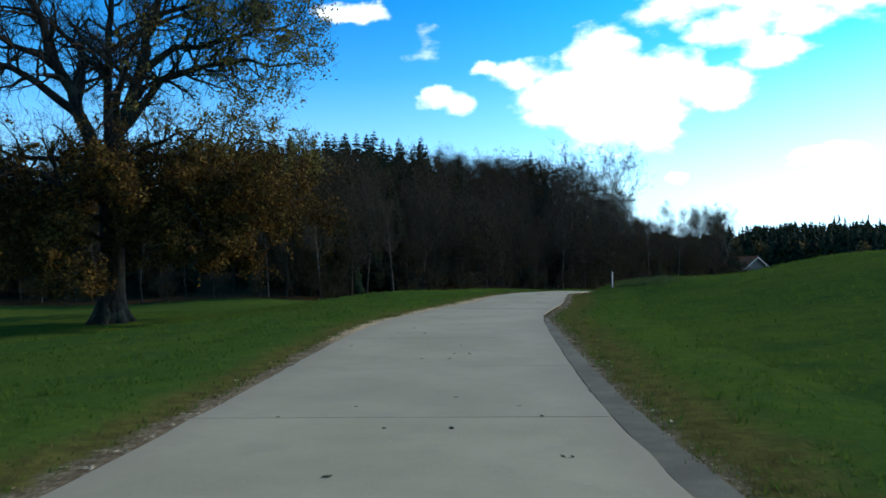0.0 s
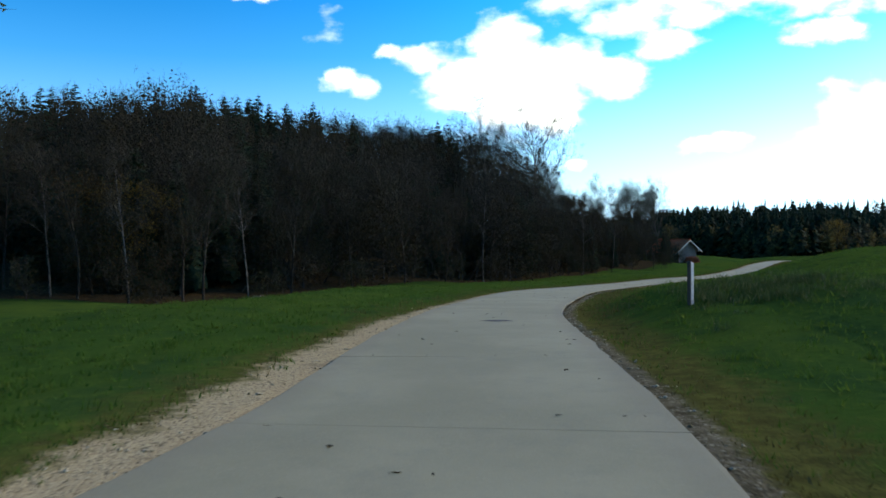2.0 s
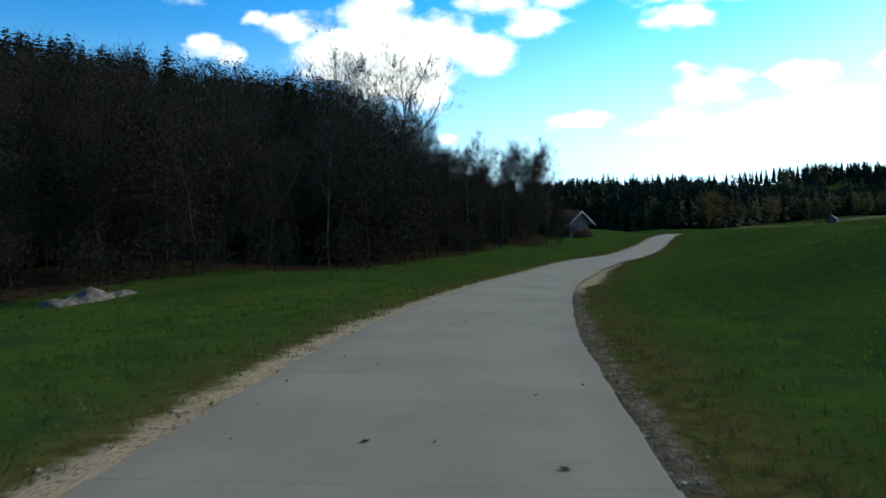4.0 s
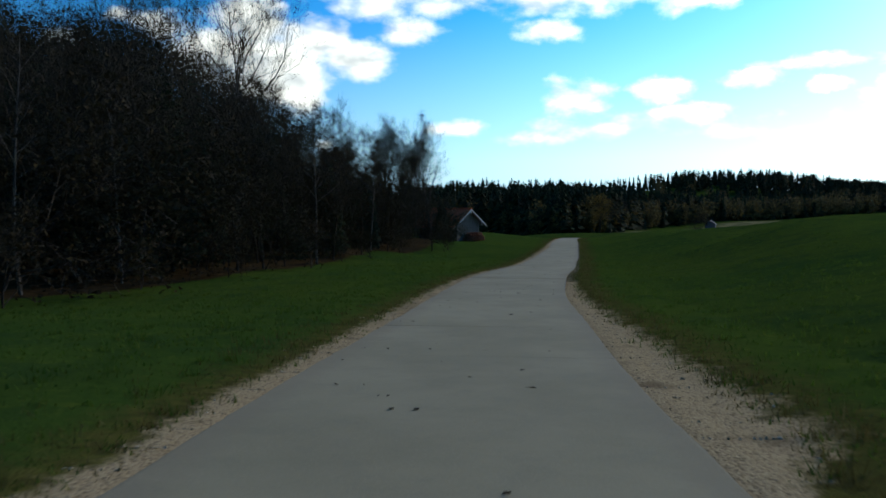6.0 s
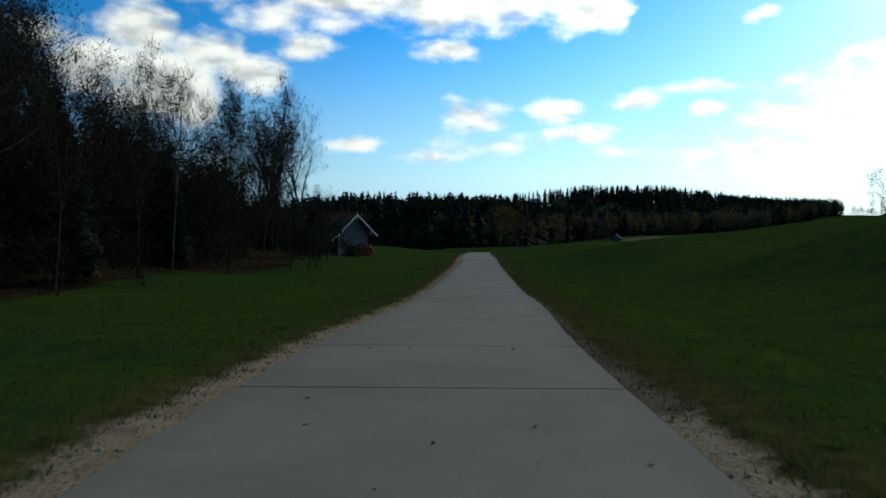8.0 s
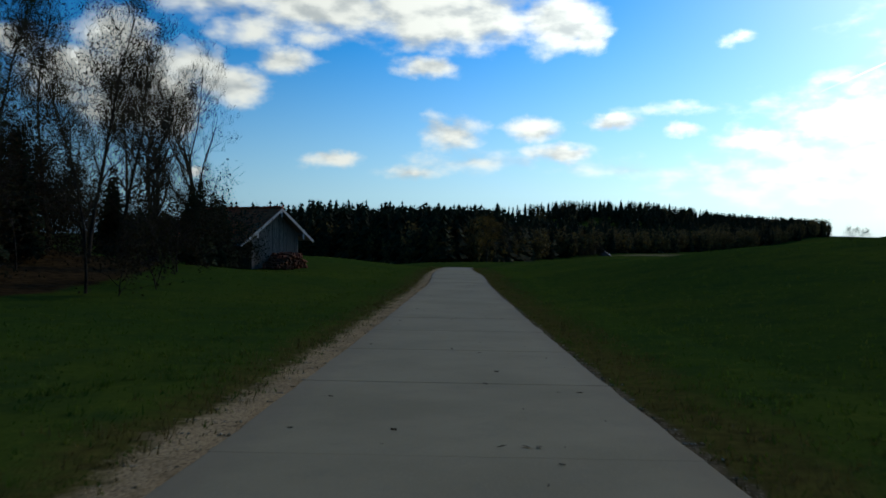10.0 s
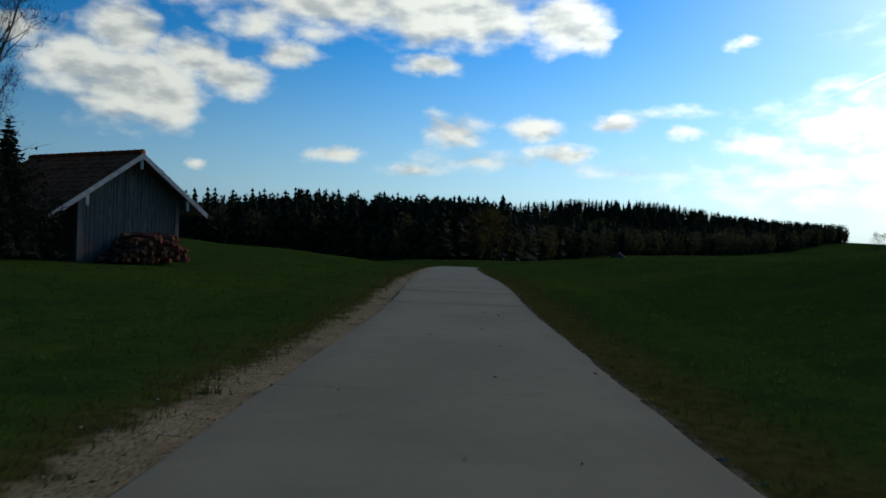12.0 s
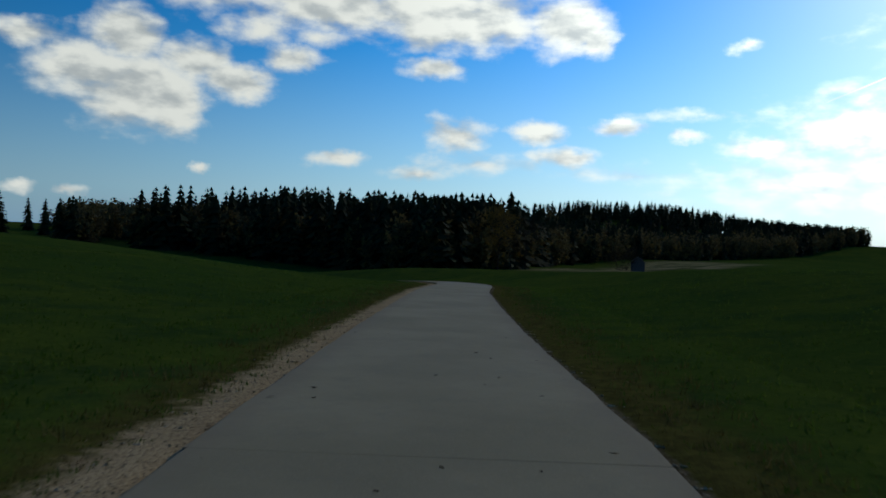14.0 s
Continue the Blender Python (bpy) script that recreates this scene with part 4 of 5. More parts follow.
wood_row(["thicket"], 13.0, 4.2, W0, WM, 1.4, 1.4, "bushes inside the wood")
wood_row(["wood", "wood", "thin"], 3.0, 3.6, W0, W1, 0.86, 1.3, "trees of the wood")
wood_row(["wood", "wood", "wood", "gold"], 7.5, 4.0, W0, W1, 0.95, 1.6, "trees of the wood")
wood_row(["spruce"], 11.0, 4.0, W0, W1 - 14, 1.0, 1.6, "trees of the wood")
wood_row(["wood", "wood", "back", "thin"], 14.0, 4.0, W0, W1 - 6, 1.0, 2.0, "trees of the wood")
wood_row(["spruce"], 19.0, 4.0, W0, W1 - 18, 1.0, 1.6, "trees of the wood")
wood_row(["back", "wood", "back"], 22.0, 4.4, W0, W1 - 12, 1.0, 2.2, "trees of the wood")
wood_row(["spruce", "back"], 29.0, 3.6, W0, W1 - 20, 1.0, 2.5, "trees of the wood")
wood_row(["spruce", "spruce", "back"], 37.0, 3.8, W0, W1 - 22, 1.0, 3.0, "trees of the wood")
wood_row(["spruce", "spruce", "back"], 46.0, 4.6, W0 + 20, W1 - 24, 1.0, 3.0, "trees of the wood")
for row_ in range(5):
    for step_ in range(13):
        x_, y_ = -24.0 + 4.6 * step_ + rng.uniform(-1.5, 1.5), 129.0 + 5.5 * row_ + rng.uniform(-1.6, 1.6)
        k_ = "back" if rng.random() < (0.4 if x_ < -4 else 0.92) else "spruce"
        n_ = int(rng.integers(len(KINDS[k_])))
        stand(k_, x_, y_, min((crest(x_, y_) - land_at(x_, y_)) * rng.uniform(0.94, 1.10) / TOPS[k_][n_], 1.4), group="trees of the wood", pick=n_)

WB, WC = (int(np.argmin((WOOD[:, 0] - q) ** 2 + (WOOD[:, 1] - r) ** 2)) for q, r in ((22, 89), (41, 114)))
wood_row(["wood", "spruce", "wood"], 4.8, 2.5, WB, WC, 1.08, 1.2, "trees of the wood")

WH = int(np.argmin((WOOD[:, 0] - 34) ** 2 + (WOOD[:, 1] - 104) ** 2))
wood_row(["spruce", "thicket"], 5.5, 2.2, WH, W1 - 3, 1.1, 1.0, "trees of the wood")
wood_row(["edge", "edge", "spruce"], 9.0, 2.4, WH, W1 - 4, 1.02, 1.2, "trees of the wood")
wood_row(["edge", "spruce"], 12.5, 2.6, WH, W1 - 8, 1.05, 1.4, "trees of the wood")

# the hill's far ridge of spruces behind the wood
RIDGE = [(-60, 28.0), (-34, 30.0), (-23, 30.4), (-15, 29.8), (-3, 28.4), (8, 25.9), (21, 24.2), (30, 22.6)]
for row_ in range(3):
    for step_ in range(27):
        x_, y_ = -58.0 + 3.3 * step_ + rng.uniform(-1.3, 1.3), 198.0 - 0.25 * max(3.3 * step_ - 62.0, 0.0) - 5.0 * row_ + rng.uniform(-1.6, 1.6)
        k_ = "spruce" if rng.random() < (0.8 if x_ < 2 else 0.15) else "back"
        n_ = int(rng.integers(len(KINDS[k_])))
        top_ = float(np.interp(x_, *zip(*RIDGE))) - 0.9 * row_
        stand(k_, x_, y_, min(max((top_ - land_at(x_, y_)) * rng.uniform(0.90, 1.07) / TOPS[k_][n_], 0.3), 1.6), group="trees of the wood", pick=n_)

# trees that stand out
stand("bare", 23.4, 120.3, 18.6 / TOPS["bare"][0], 20, pick=0)
stand("bare", 27.6, 122.0, 19.4 / TOPS["bare"][1], 140, pick=1)
stand("wood", 18.5, 109.0, 13.5 / TOPS["wood"][0], pick=0)
stand("thin", 23.5, 112.5, 17.0 / TOPS["thin"][0], pick=0)
stand("thin", 28.0, 117.0, 14.5 / TOPS["thin"][1], pick=1)
stand("bare", 57.0, 144.5, 13.8 / TOPS["bare"][0], 60, pick=0)
stand("bare", 55.4, 148.5, 14.2 / TOPS["bare"][1], 200, pick=1)
stand("bare", 54.0, 144.5, 12.8 / TOPS["bare"][0], 300, pick=0)
for x_, y_, tall in ((49.0, 138.5, 11.0), (46.5, 133.0, 10.6), (43.5, 127.5, 10.0), (47.5, 130.0, 10.8), (40.5, 125.0, 11.0), (51.5, 140.5, 10.8), (50.0, 135.0, 10.2)):
    stand("edge", x_, y_, tall / 12.2)
stand("thicket", 53.4, 138.0, 0.68)
stand("thicket", 51.6, 135.2, 0.8)
stand("shrub", 56.2, 138.6, 0.75)
stand("shrub", 55.2, 136.6, 0.7)
stand("spruce", 57.3, 142.2, 0.23, label="young dark spruce beside the hay hut")
for x_, y_, tall in ((55.4, 137.6, 4.4), (56.6, 139.4, 3.9), (54.0, 135.6, 4.8), (57.2, 141.0, 4.6), (52.8, 133.2, 4.2)):
    stand("spruce", x_, y_, tall / 20.0, label="young dark spruce beside the hay hut", pick=int(tall * 10) % 3)
stand("thicket", 55.0, 139.5, 0.8)
stand("thicket", 53.5, 134.5, 0.75)
stand("wood", 142.0, 133.0, 0.52)
stand("thicket", 143.5, 131.5, 0.7)
stand("wood", 383.0, 261.0, 0.7)
stand("wood", 392.0, 259.0, 0.62)
stand("gold", 152.0, 231.0, 0.95, label="yellow autumn tree in front of the far wood", pick=1)
stand("wood", 163.0, 240.0, 0.62)
stand("wood", 172.0, 246.0, 0.55)
stand("wood", 227.0, 264.8, 0.36, label="dark round tree beside the field barn")
stand("thicket", 225.4, 265.2, 1.1)
stand("spruce", 82.5, 281.0, 0.60)
stand("shrub", 90.0, 270.0, 1.3)
stand("thicket", 95.5, 276.0, 0.9)
stand("thicket", 228.0, 270.0, 0.9)
stand("wood", 224.0, 290.0, 0.6)

# ------------------------------------------------------------------ far woods across the valley
FAR_EDGE = smooth_line([(112, 430, 0), (120, 360, 0), (142, 290, 0), (144, 240, 0), (165, 243, 0), (205, 275, 0), (262, 302, 0), (340, 322, 0), (440, 332, 0), (537, 347, 0), (575, 400, 0)], 2.0)


def far_woods():
    r = np.random.default_rng(31)
    ahead = np.gradient(FAR_EDGE[:, :2], axis=0)
    inn = np.stack([-ahead[:, 1], ahead[:, 0]], 1)
    inn /= np.linalg.norm(inn, axis=1, keepdims=True)
    conifer, round_ = [], []
    for back, n in ((2, 300), (7, 340), (13, 330), (20, 330), (28, 300), (37, 280), (47, 270), (58, 250), (72, 240), (90, 220), (112, 200), (140, 170), (170, 140)):
        for _ in range(n):
            i = int(r.integers(len(FAR_EDGE)))
            x, y = FAR_EDGE[i, :2] + inn[i] * max(1.0, back + r.uniform(-5, 5))
            if 146 < x < 575 and y < np.interp(x, (144, 165, 205, 262, 340, 440, 537, 575), (240, 243, 275, 302, 322, 332, 347, 400)):
                continue
            if x < 100 and y > 280:
                continue
            leafy = r.random() < (0.75 if back < 5 else 0.35 if back < 12 else 0.55 if x < 150 and y > 280 else 0.10)
            (round_ if leafy else conifer).append((x, y, back))
    cards, spots = [], []
    P = np.array(conifer)
    Z = land(P[:, 0], P[:, 1])
    for (x, y, back), z in zip(conifer, Z):
        h = (r.uniform(11.5, 14.5) + float(np.interp(x, (150, 320), (2.4, 0.0)))) * float(np.interp(x, (230, 320, 480), (1.0, 0.86, 0.84))) * (0.85 if back < 10 else 1.0) * (0.72 if y > 330 and x < 160 else 1.0)
        base = z - 0.5
        for f in np.linspace(0.10, 0.97, 13):
            reach = (1 - f) ** 0.7 * h * 0.19 + 0.25
            for a in range(6):
                t = r.uniform(0, 6.28)
                o = np.array((math.cos(t), math.sin(t), 0)) * reach * r.uniform(0.6, 1.25)
                s = np.array((-math.sin(t), math.cos(t), 0)) * reach * 0.55
                p0 = np.array((x, y, base + f * h))
                q = p0 + o - (0, 0, reach * 0.4)
                cards.append((p0 + (0, 0, h * 0.055), q + s, q - s - (0, 0, reach * 0.15)))
    P = np.array(round_)
    Z = land(P[:, 0], P[:, 1])
    for (x, y, back), z in zip(round_, Z):
        h = r.uniform(7, 12)
        c = r.normal(0, 1, (150, 3))
        c /= np.linalg.norm(c, axis=1, keepdims=True)
        c *= r.uniform(0.55, 1.05, (150, 1)) * (h * 0.27, h * 0.27, h * 0.46)
        spots.append(c + (x, y, z + h * 0.54))
    return loose("far_spruces", np.array(cards), needle), loose("far_leafy", leaf_tris(np.concatenate(spots), 1.1, r), far_leaf)


a, b = far_woods()
whole("far_spruce_wood", a, "dark spruce wood on the far valley side", "wood", "stuff")
whole("far_leafy_wood_edge", b, "olive and brown leafy trees along the far wood", "wood", "stuff")

# ------------------------------------------------------------------ the hay hut
HUT = pose(61.52, 142.06, -1.46, 0, 0, 20.9)  # the front peak of the roof; x to the right along the gable, y back along the ridge
WALL, FRONT, DEEP, BASE = 2.05, 0.6, 6.2, 4.01
RUN, FALL = 2.95, 2.04


def hut():
    ob = thing("hay_hut", "weathered grey board hay hut with red tiled gable roof", "hut", 61.52, 142.06, -1.46, 20.9)
    slope = FALL / RUN

    def roof_z(x):
        return -0.22 - abs(x) * slope

    # boards, each with its own height under the roof
    def board(x0, x1, y, back):
        g = Geo()
        t = 0.026
        y0, y1 = (y, y + t) if not back else (y - t, y)
        za, zb = roof_z(x0), roof_z(x1)
        v = [(x0, y0, -BASE), (x1, y0, -BASE), (x1, y1, -BASE), (x0, y1, -BASE), (x0, y0, za), (x1, y0, zb), (x1, y1, zb), (x0, y1, za)]
        g.add(v, [(0, 1, 2, 3)[::-1], (4, 5, 6, 7), (0, 1, 5, 4), (1, 2, 6, 5), (2, 3, 7, 6), (3, 0, 4, 7)])
        part("board", g.mesh("board", plank_mat), ob)

    r = np.random.default_rng(3)
    for y, back in ((FRONT, False), (FRONT + DEEP, True)):
        x = -WALL
        while x < WALL - 0.05:
            wd = min(r.uniform(0.13, 0.21), WALL - x)
            board(x, x + wd - 0.012, y + r.uniform(0, 0.018), back)
            x += wd
    side_piece = {}
    for sx in (-1, 1):
        y = FRONT + 0.03
        while y < FRONT + DEEP - 0.05:
            wd = float(r.choice((0.15, 0.18, 0.21)))
            if wd not in side_piece:
                g = Geo()
                g.box(-0.013, 0, -BASE, 0.013, wd - 0.012, roof_z(WALL))
                side_piece[wd] = g.mesh("board", plank_mat)
            part("board", side_piece[wd], ob, at=pose(sx * (WALL - 0.015) + r.uniform(-0.006, 0.006), y, 0))
            y += wd
    # corner posts, purlins and rafters
    g = Geo()
    g.box(-0.08, -0.03, -BASE, 0.08, 0.13, roof_z(WALL) - 0.02)
    post = g.mesh("corner_post", beam_mat)
    for sx in (-1, 1):
        for y in (FRONT - 0.02, FRONT + DEEP - 0.1):
            part("corner_post", post, ob, at=pose(sx * (WALL - 0.06), y, 0))
    g = Geo()
    g.box(-0.08, 0.10, -0.09, 0.08, 2 * FRONT + DEEP - 0.1, 0.09)
    purlin = g.mesh("purlin", beam_mat)
    for x in (-WALL + 0.0, 0.0, WALL - 0.0):
        part("purlin", purlin, ob, at=pose(x, 0, roof_z(x) - 0.10 + (0.0 if x else -0.04)))
    g = Geo()
    g.box(-0.055, 0.03, -0.40, 0.055, 0.06, 0.0)
    cover = g.mesh("purlin_cover", fascia_mat)
    for x in (-WALL, 0.0, WALL):
        part("purlin_cover", cover, ob, "pale board over the purlin end", pose(x, 0, roof_z(x) - 0.02))
    # roof deck and bargeboards
    for sx in (-1, 1):
        g = Geo()
        ln = RUN + (0.55 if sx < 0 else 0.0)
        th = 0.03
        v = [(0, 0.04, -0.12), (sx * ln, 0.04, -0.12 - ln * slope), (sx * ln, 2 * FRONT + DEEP, -0.12 - ln * slope), (0, 2 * FRONT + DEEP, -0.12)]
        g.add(v + [(x, y, z + th) for x, y, z in v], [(0, 1, 2, 3), (7, 6, 5, 4), (0, 4, 5, 1), (1, 5, 6, 2), (2, 6, 7, 3), (3, 7, 4, 0)])
        part("roof_deck", g.mesh("roof_deck", beam_mat), ob)
        for y in (0.0, 2 * FRONT + DEEP):
            for x0, x1, w0 in ((0, RUN, 0.20), (RUN + 0.03, RUN + 0.55, 0.12)) if sx < 0 else ((0, RUN, 0.20),):
                g = Geo()
                z0, z1 = -0.06 - x0 * slope, -0.06 - x1 * slope
                g.add([(sx * x0, y - 0.03, z0), (sx * x1, y - 0.03, z1), (sx * x1, y - 0.03, z1 - w0), (sx * x0, y - 0.03, z0 - w0),
                       (sx * x0, y, z0), (sx * x1, y, z1), (sx * x1, y, z1 - w0), (sx * x0, y, z0 - w0)], [(0, 1, 2, 3), (7, 6, 5, 4), (0, 4, 5, 1), (1, 5, 6, 2), (2, 6, 7, 3), (3, 7, 4, 0)])
                part("bargeboard", g.mesh("bargeboard", fascia_mat), ob, "pale weathered bargeboard")
    # tiles
    wd, ht = 0.235, 0.40
    g = Geo()
    arc = [(-0.5, 0.0), (-0.28, 0.018), (0.0, 0.0), (0.28, 0.018), (0.5, 0.0)]
    top = [(0.0, wd * a, z + 0.012) for a, z in arc] + [(ht, wd * a, z + 0.030) for a, z in arc]
    g.add(top + [(x, y, z - 0.014) for x, y, z in top], [(i, i + 1, i + 6, i + 5) for i in range(4)] + [(5 + i, 6 + i, 16 + i, 15 + i) for i in range(4)])
    tile = g.mesh("tile", tile_mat)
    angle = math.degrees(math.atan(slope))
    rest = Geo()
    for sx in (-1, 1):
        ln = (RUN + (0.5 if sx < 0 else 0.0)) / math.cos(radians(angle))
        rows = int(ln / 0.335)
        cols = int((2 * FRONT + DEEP) / wd)
        for i in range(rows):
            for j in range(cols):
                d = 0.02 + i * 0.335
                m = pose(0, 0, -0.07, 0, 0, 0) @ pose(0, wd * (j + 0.5), 0, 0, 0, 0 if sx > 0 else 180) @ pose(0, 0, 0, 0, angle + r.normal(0, 0.5), 0) @ pose(d, 0, 0.004 * r.random())
                if sx < 0 and j < 30:
                    part("tile", tile, ob, at=m)
                else:
                    rest.add([tuple(m @ Vector(q)) for q in g.v], g.f)
    tagged(part("tiles_behind", rest.mesh("tiles_behind", tile_mat), ob), kind="stuff")
    g = Geo()
    for j in range(18):
        y0 = j * 0.41
        g.tube([(0, y0, -0.03), (0, y0 + 0.44, -0.045)], (0.115, 0.10), 10, True)
    part("ridge_tiles", g.mesh("ridge_tiles", tile_mat, True), ob)
    return ob


hut()


def firewood():
    """A heap of split logs in front of the gable."""
    ob = tagged(new("firewood_pile"), "loose heap of reddish split firewood against the hut", "firewood")
    ob.matrix_basis = HUT @ pose(0.25, FRONT - 0.75, -BASE + 0.05)
    r = np.random.default_rng(12)
    g = Geo()
    g.tube([(0, -0.36, 0), (0, 0.0, 0.01), (0, 0.36, 0)], (0.085, 0.095, 0.08), 7, True)
    h = Geo()
    v = [(0.10 * math.cos(t), y, 0.085 * math.sin(t)) for y in (-0.33, 0.33) for t in (0.2, 1.1, 2.0, 2.9, 4.7)]
    h.add(v, [(0, 1, 6, 5), (1, 2, 7, 6), (2, 3, 8, 7), (3, 4, 9, 8), (4, 0, 5, 9), (4, 3, 2, 1, 0), (5, 6, 7, 8, 9)])
    kinds = (g.mesh("log", log_mat), h.mesh("log", log_mat))
    for layer in range(7):
        half = 1.55 - layer * 0.16
        n = int(half * 2 / 0.175)
        for i in range(n):
            for row in (0, 1):
                x = -half + (i + 0.5 * (layer % 2)) * 0.175
                part("log", kinds[int(r.integers(2))], ob, at=pose(x + r.normal(0, 0.03), -0.35 + 0.68 * row - 0.05 * layer * (1 - row) + r.normal(0, 0.05), 0.085 + layer * 0.14 + r.normal(0, 0.012), r.normal(0, 13), r.uniform(0, 360), r.normal(0, 26)))
    return ob


firewood()


# ------------------------------------------------------------------ marker post on the bank
def marker_post(x, y, turn):
    z = land_at(x, y)
    ob = thing("marker_post", "square wooden marker post painted white on the grassy bank", "post", x, y, z, turn)
    g = Geo()
    g.box(-0.026, -0.030, -0.3, 0.030, 0.026, 0.80)
    g.add([(-0.026, -0.030, 0.80), (0.030, -0.030, 0.80), (0.030, 0.026, 0.80), (-0.026, 0.026, 0.80), (0.002, -0.002, 0.825)], [(0, 1, 4), (1, 2, 4), (2, 3, 4), (3, 0, 4)])
    part("shaft", g.mesh("shaft", post_mat), ob)
    # near-black strip, full height, along the shaft's -x side
    g = Geo()
    g.box(-0.056, -0.026, 0.02, -0.028, 0.030, 0.835)
    part("side_piece", g.mesh("side_piece", black_mat), ob, "near-black strip along one side of the post")
    return ob


marker_post(7.21, 31.13, 25)


# ------------------------------------------------------------------ soil heaps at the wood's edge, mud on the road
heap_mat, k = material("brushwood_heap")
n = k.noise(k.world_place(), 5.0, 6.0, 0.75)
k.finish(k.mix(k.span(n, 0.35, 0.7), (0.075, 0.058, 0.036), (0.26, 0.215, 0.145)), 0.95, k.bump(n, 1.0, 0.08))


def heap(x, y, length, width, high, turn, seed):
    r = np.random.default_rng(seed)
    g = Geo()
    n, m = 26, 12
    v = []
    for i in range(n):
        for j in range(m):
            a, b = i / (n - 1) * 2 - 1, j / (m - 1) * 2 - 1
            h = max(0.0, 1 - a * a) ** 0.6 * max(0.0, 1 - b * b) ** 0.7
            v.append((a * length / 2, b * width / 2, high * h * (1 + 0.35 * math.sin(7 * a + seed)) + r.normal(0, 0.05) * h - 0.12))
    g.add(v, [(i * m + j, (i + 1) * m + j, (i + 1) * m + j + 1, i * m + j + 1) for i in range(n - 1) for j in range(m - 1)])
    ob = tagged(new("brushwood_heap", g.mesh("brushwood_heap", heap_mat, True)), "low pale heap of cut brushwood at the wood's edge", "heap")
    ob.matrix_basis = pose(x, y, land_at(x, y), 0, 0, turn)


heap(-3.2, 66.6, 5.5, 1.8, 0.55, 10, 1)
heap(3.2, 72.6, 4.0, 1.6, 0.45, 40, 2)

mud_mat, k = material("damp_mud")
n = k.noise(k.world_place(), 14.0, 5.0, 0.7)
k.finish(k.mix(n, (0.030, 0.024, 0.016), (0.10, 0.082, 0.058)), 0.8, k.bump(n, 0.6, 0.01))


def mud(x, y, rx, ry, turn, seed):
    r = np.random.default_rng(seed)
    g = Geo()
    n = 22
    rim = [(rx * (1 + r.normal(0, 0.18)) * math.cos(6.283 * i / n), ry * (1 + r.normal(0, 0.18)) * math.sin(6.283 * i / n), -0.004) for i in range(n)]
    g.add([(0, 0, 0.012)] + [(a * 0.6, b * 0.6, 0.010) for a, b, c_ in rim] + rim, [(0, 1 + i, 1 + (i + 1) % n) for i in range(n)] + [(1 + i, 1 + n + i, 1 + n + (i + 1) % n, 1 + (i + 1) % n) for i in range(n)])
    ob = tagged(new("mud_patch", g.mesh("mud_patch", mud_mat, True)), "dark flat clod of mud on the concrete road", "mud")
    z = float(roadside(np.array([x]), np.array([y]))[2][0])
    ob.matrix_basis = pose(x, y, z + 0.014, 0, 0, turn)


mud(4.25, 32.2, 0.26, 0.10, -12, 1)
mud(23.6, 72.2, 0.07, 0.03, 20, 2)
mud(27.2, 77.6, 0.05, 0.022, -30, 3)

# ------------------------------------------------------------------ far field barn
def field_barn(x, y, turn):
    z = land_at(x, y)
    ob = thing("field_barn", "small dark field barn with pitched roof below the far wood", "barn", x, y, z, turn)
    g = Geo()
    g.add([(-1.8, -2.6, -0.4), (1.8, -2.6, -0.4), (1.8, 2.6, -0.4), (-1.8, 2.6, -0.4), (-1.8, -2.6, 2.7), (1.8, -2.6, 2.7), (1.8, 2.6, 2.7), (-1.8, 2.6, 2.7), (0, -2.6, 4.0), (0, 2.6, 4.0)],
          [(3, 2, 1, 0), (0, 1, 5, 8, 4), (1, 2, 6, 5), (2, 3, 7, 9, 6), (3, 0, 4, 7)])
    part("wall", g.mesh("wall", barn_mat), ob)
    for sx in (-1, 1):
        g = Geo()
        v = [(0, -2.9, 4.1), (sx * 2.15, -2.9, 2.5), (sx * 2.15, 2.9, 2.5), (0, 2.9, 4.1)]
        g.add(v + [(a_, b_, c_ + 0.12) for a_, b_, c_ in v], [(0, 1, 2, 3), (7, 6, 5, 4), (0, 4, 5, 1), (1, 5, 6, 2), (2, 6, 7, 3), (3, 7, 4, 0)])
        part("roof", g.mesh("roof", barn_mat), ob)
    return ob


field_barn(231.0, 266.0, -50)

# ------------------------------------------------------------------ grass, stones and leaves
def tufts(name, label, mat, count, near, far, lo, hi, height, width, seed, blades=5, gravel_free=True, crowd=1.4):
    """Leaning blades in small tufts beside the road, thicker near it."""
    r = np.random.default_rng(seed)
    i = r.uniform((S0 + lo) / 0.5, (S0 + hi) / 0.5, count)
    side = np.where(r.random(count) < 0.5, -1.0, 1.0)
    u = near + (far - near) * r.random(count) ** crowd
    s = i * 0.5 - S0
    if gravel_free:
        gw = np.where(side < 0, np.interp(s, *zip(*LEFT_GRAVEL)), np.interp(s, *zip(*RIGHT_GRAVEL)))
        u = np.maximum(u, half(s) + gw * r.uniform(0.75, 1.3, count))
    j = i.astype(int)
    x, y = LINE[j, 0] + SIDE[j, 0] * u * side + AHEAD[j, 0] * r.uniform(-0.25, 0.25, count), LINE[j, 1] + SIDE[j, 1] * u * side + AHEAD[j, 1] * r.uniform(-0.25, 0.25, count)
    keep = in_wood(x, y) < 0.5
    return blades_at(name, label, mat, x[keep], y[keep], height, width, r, blades)


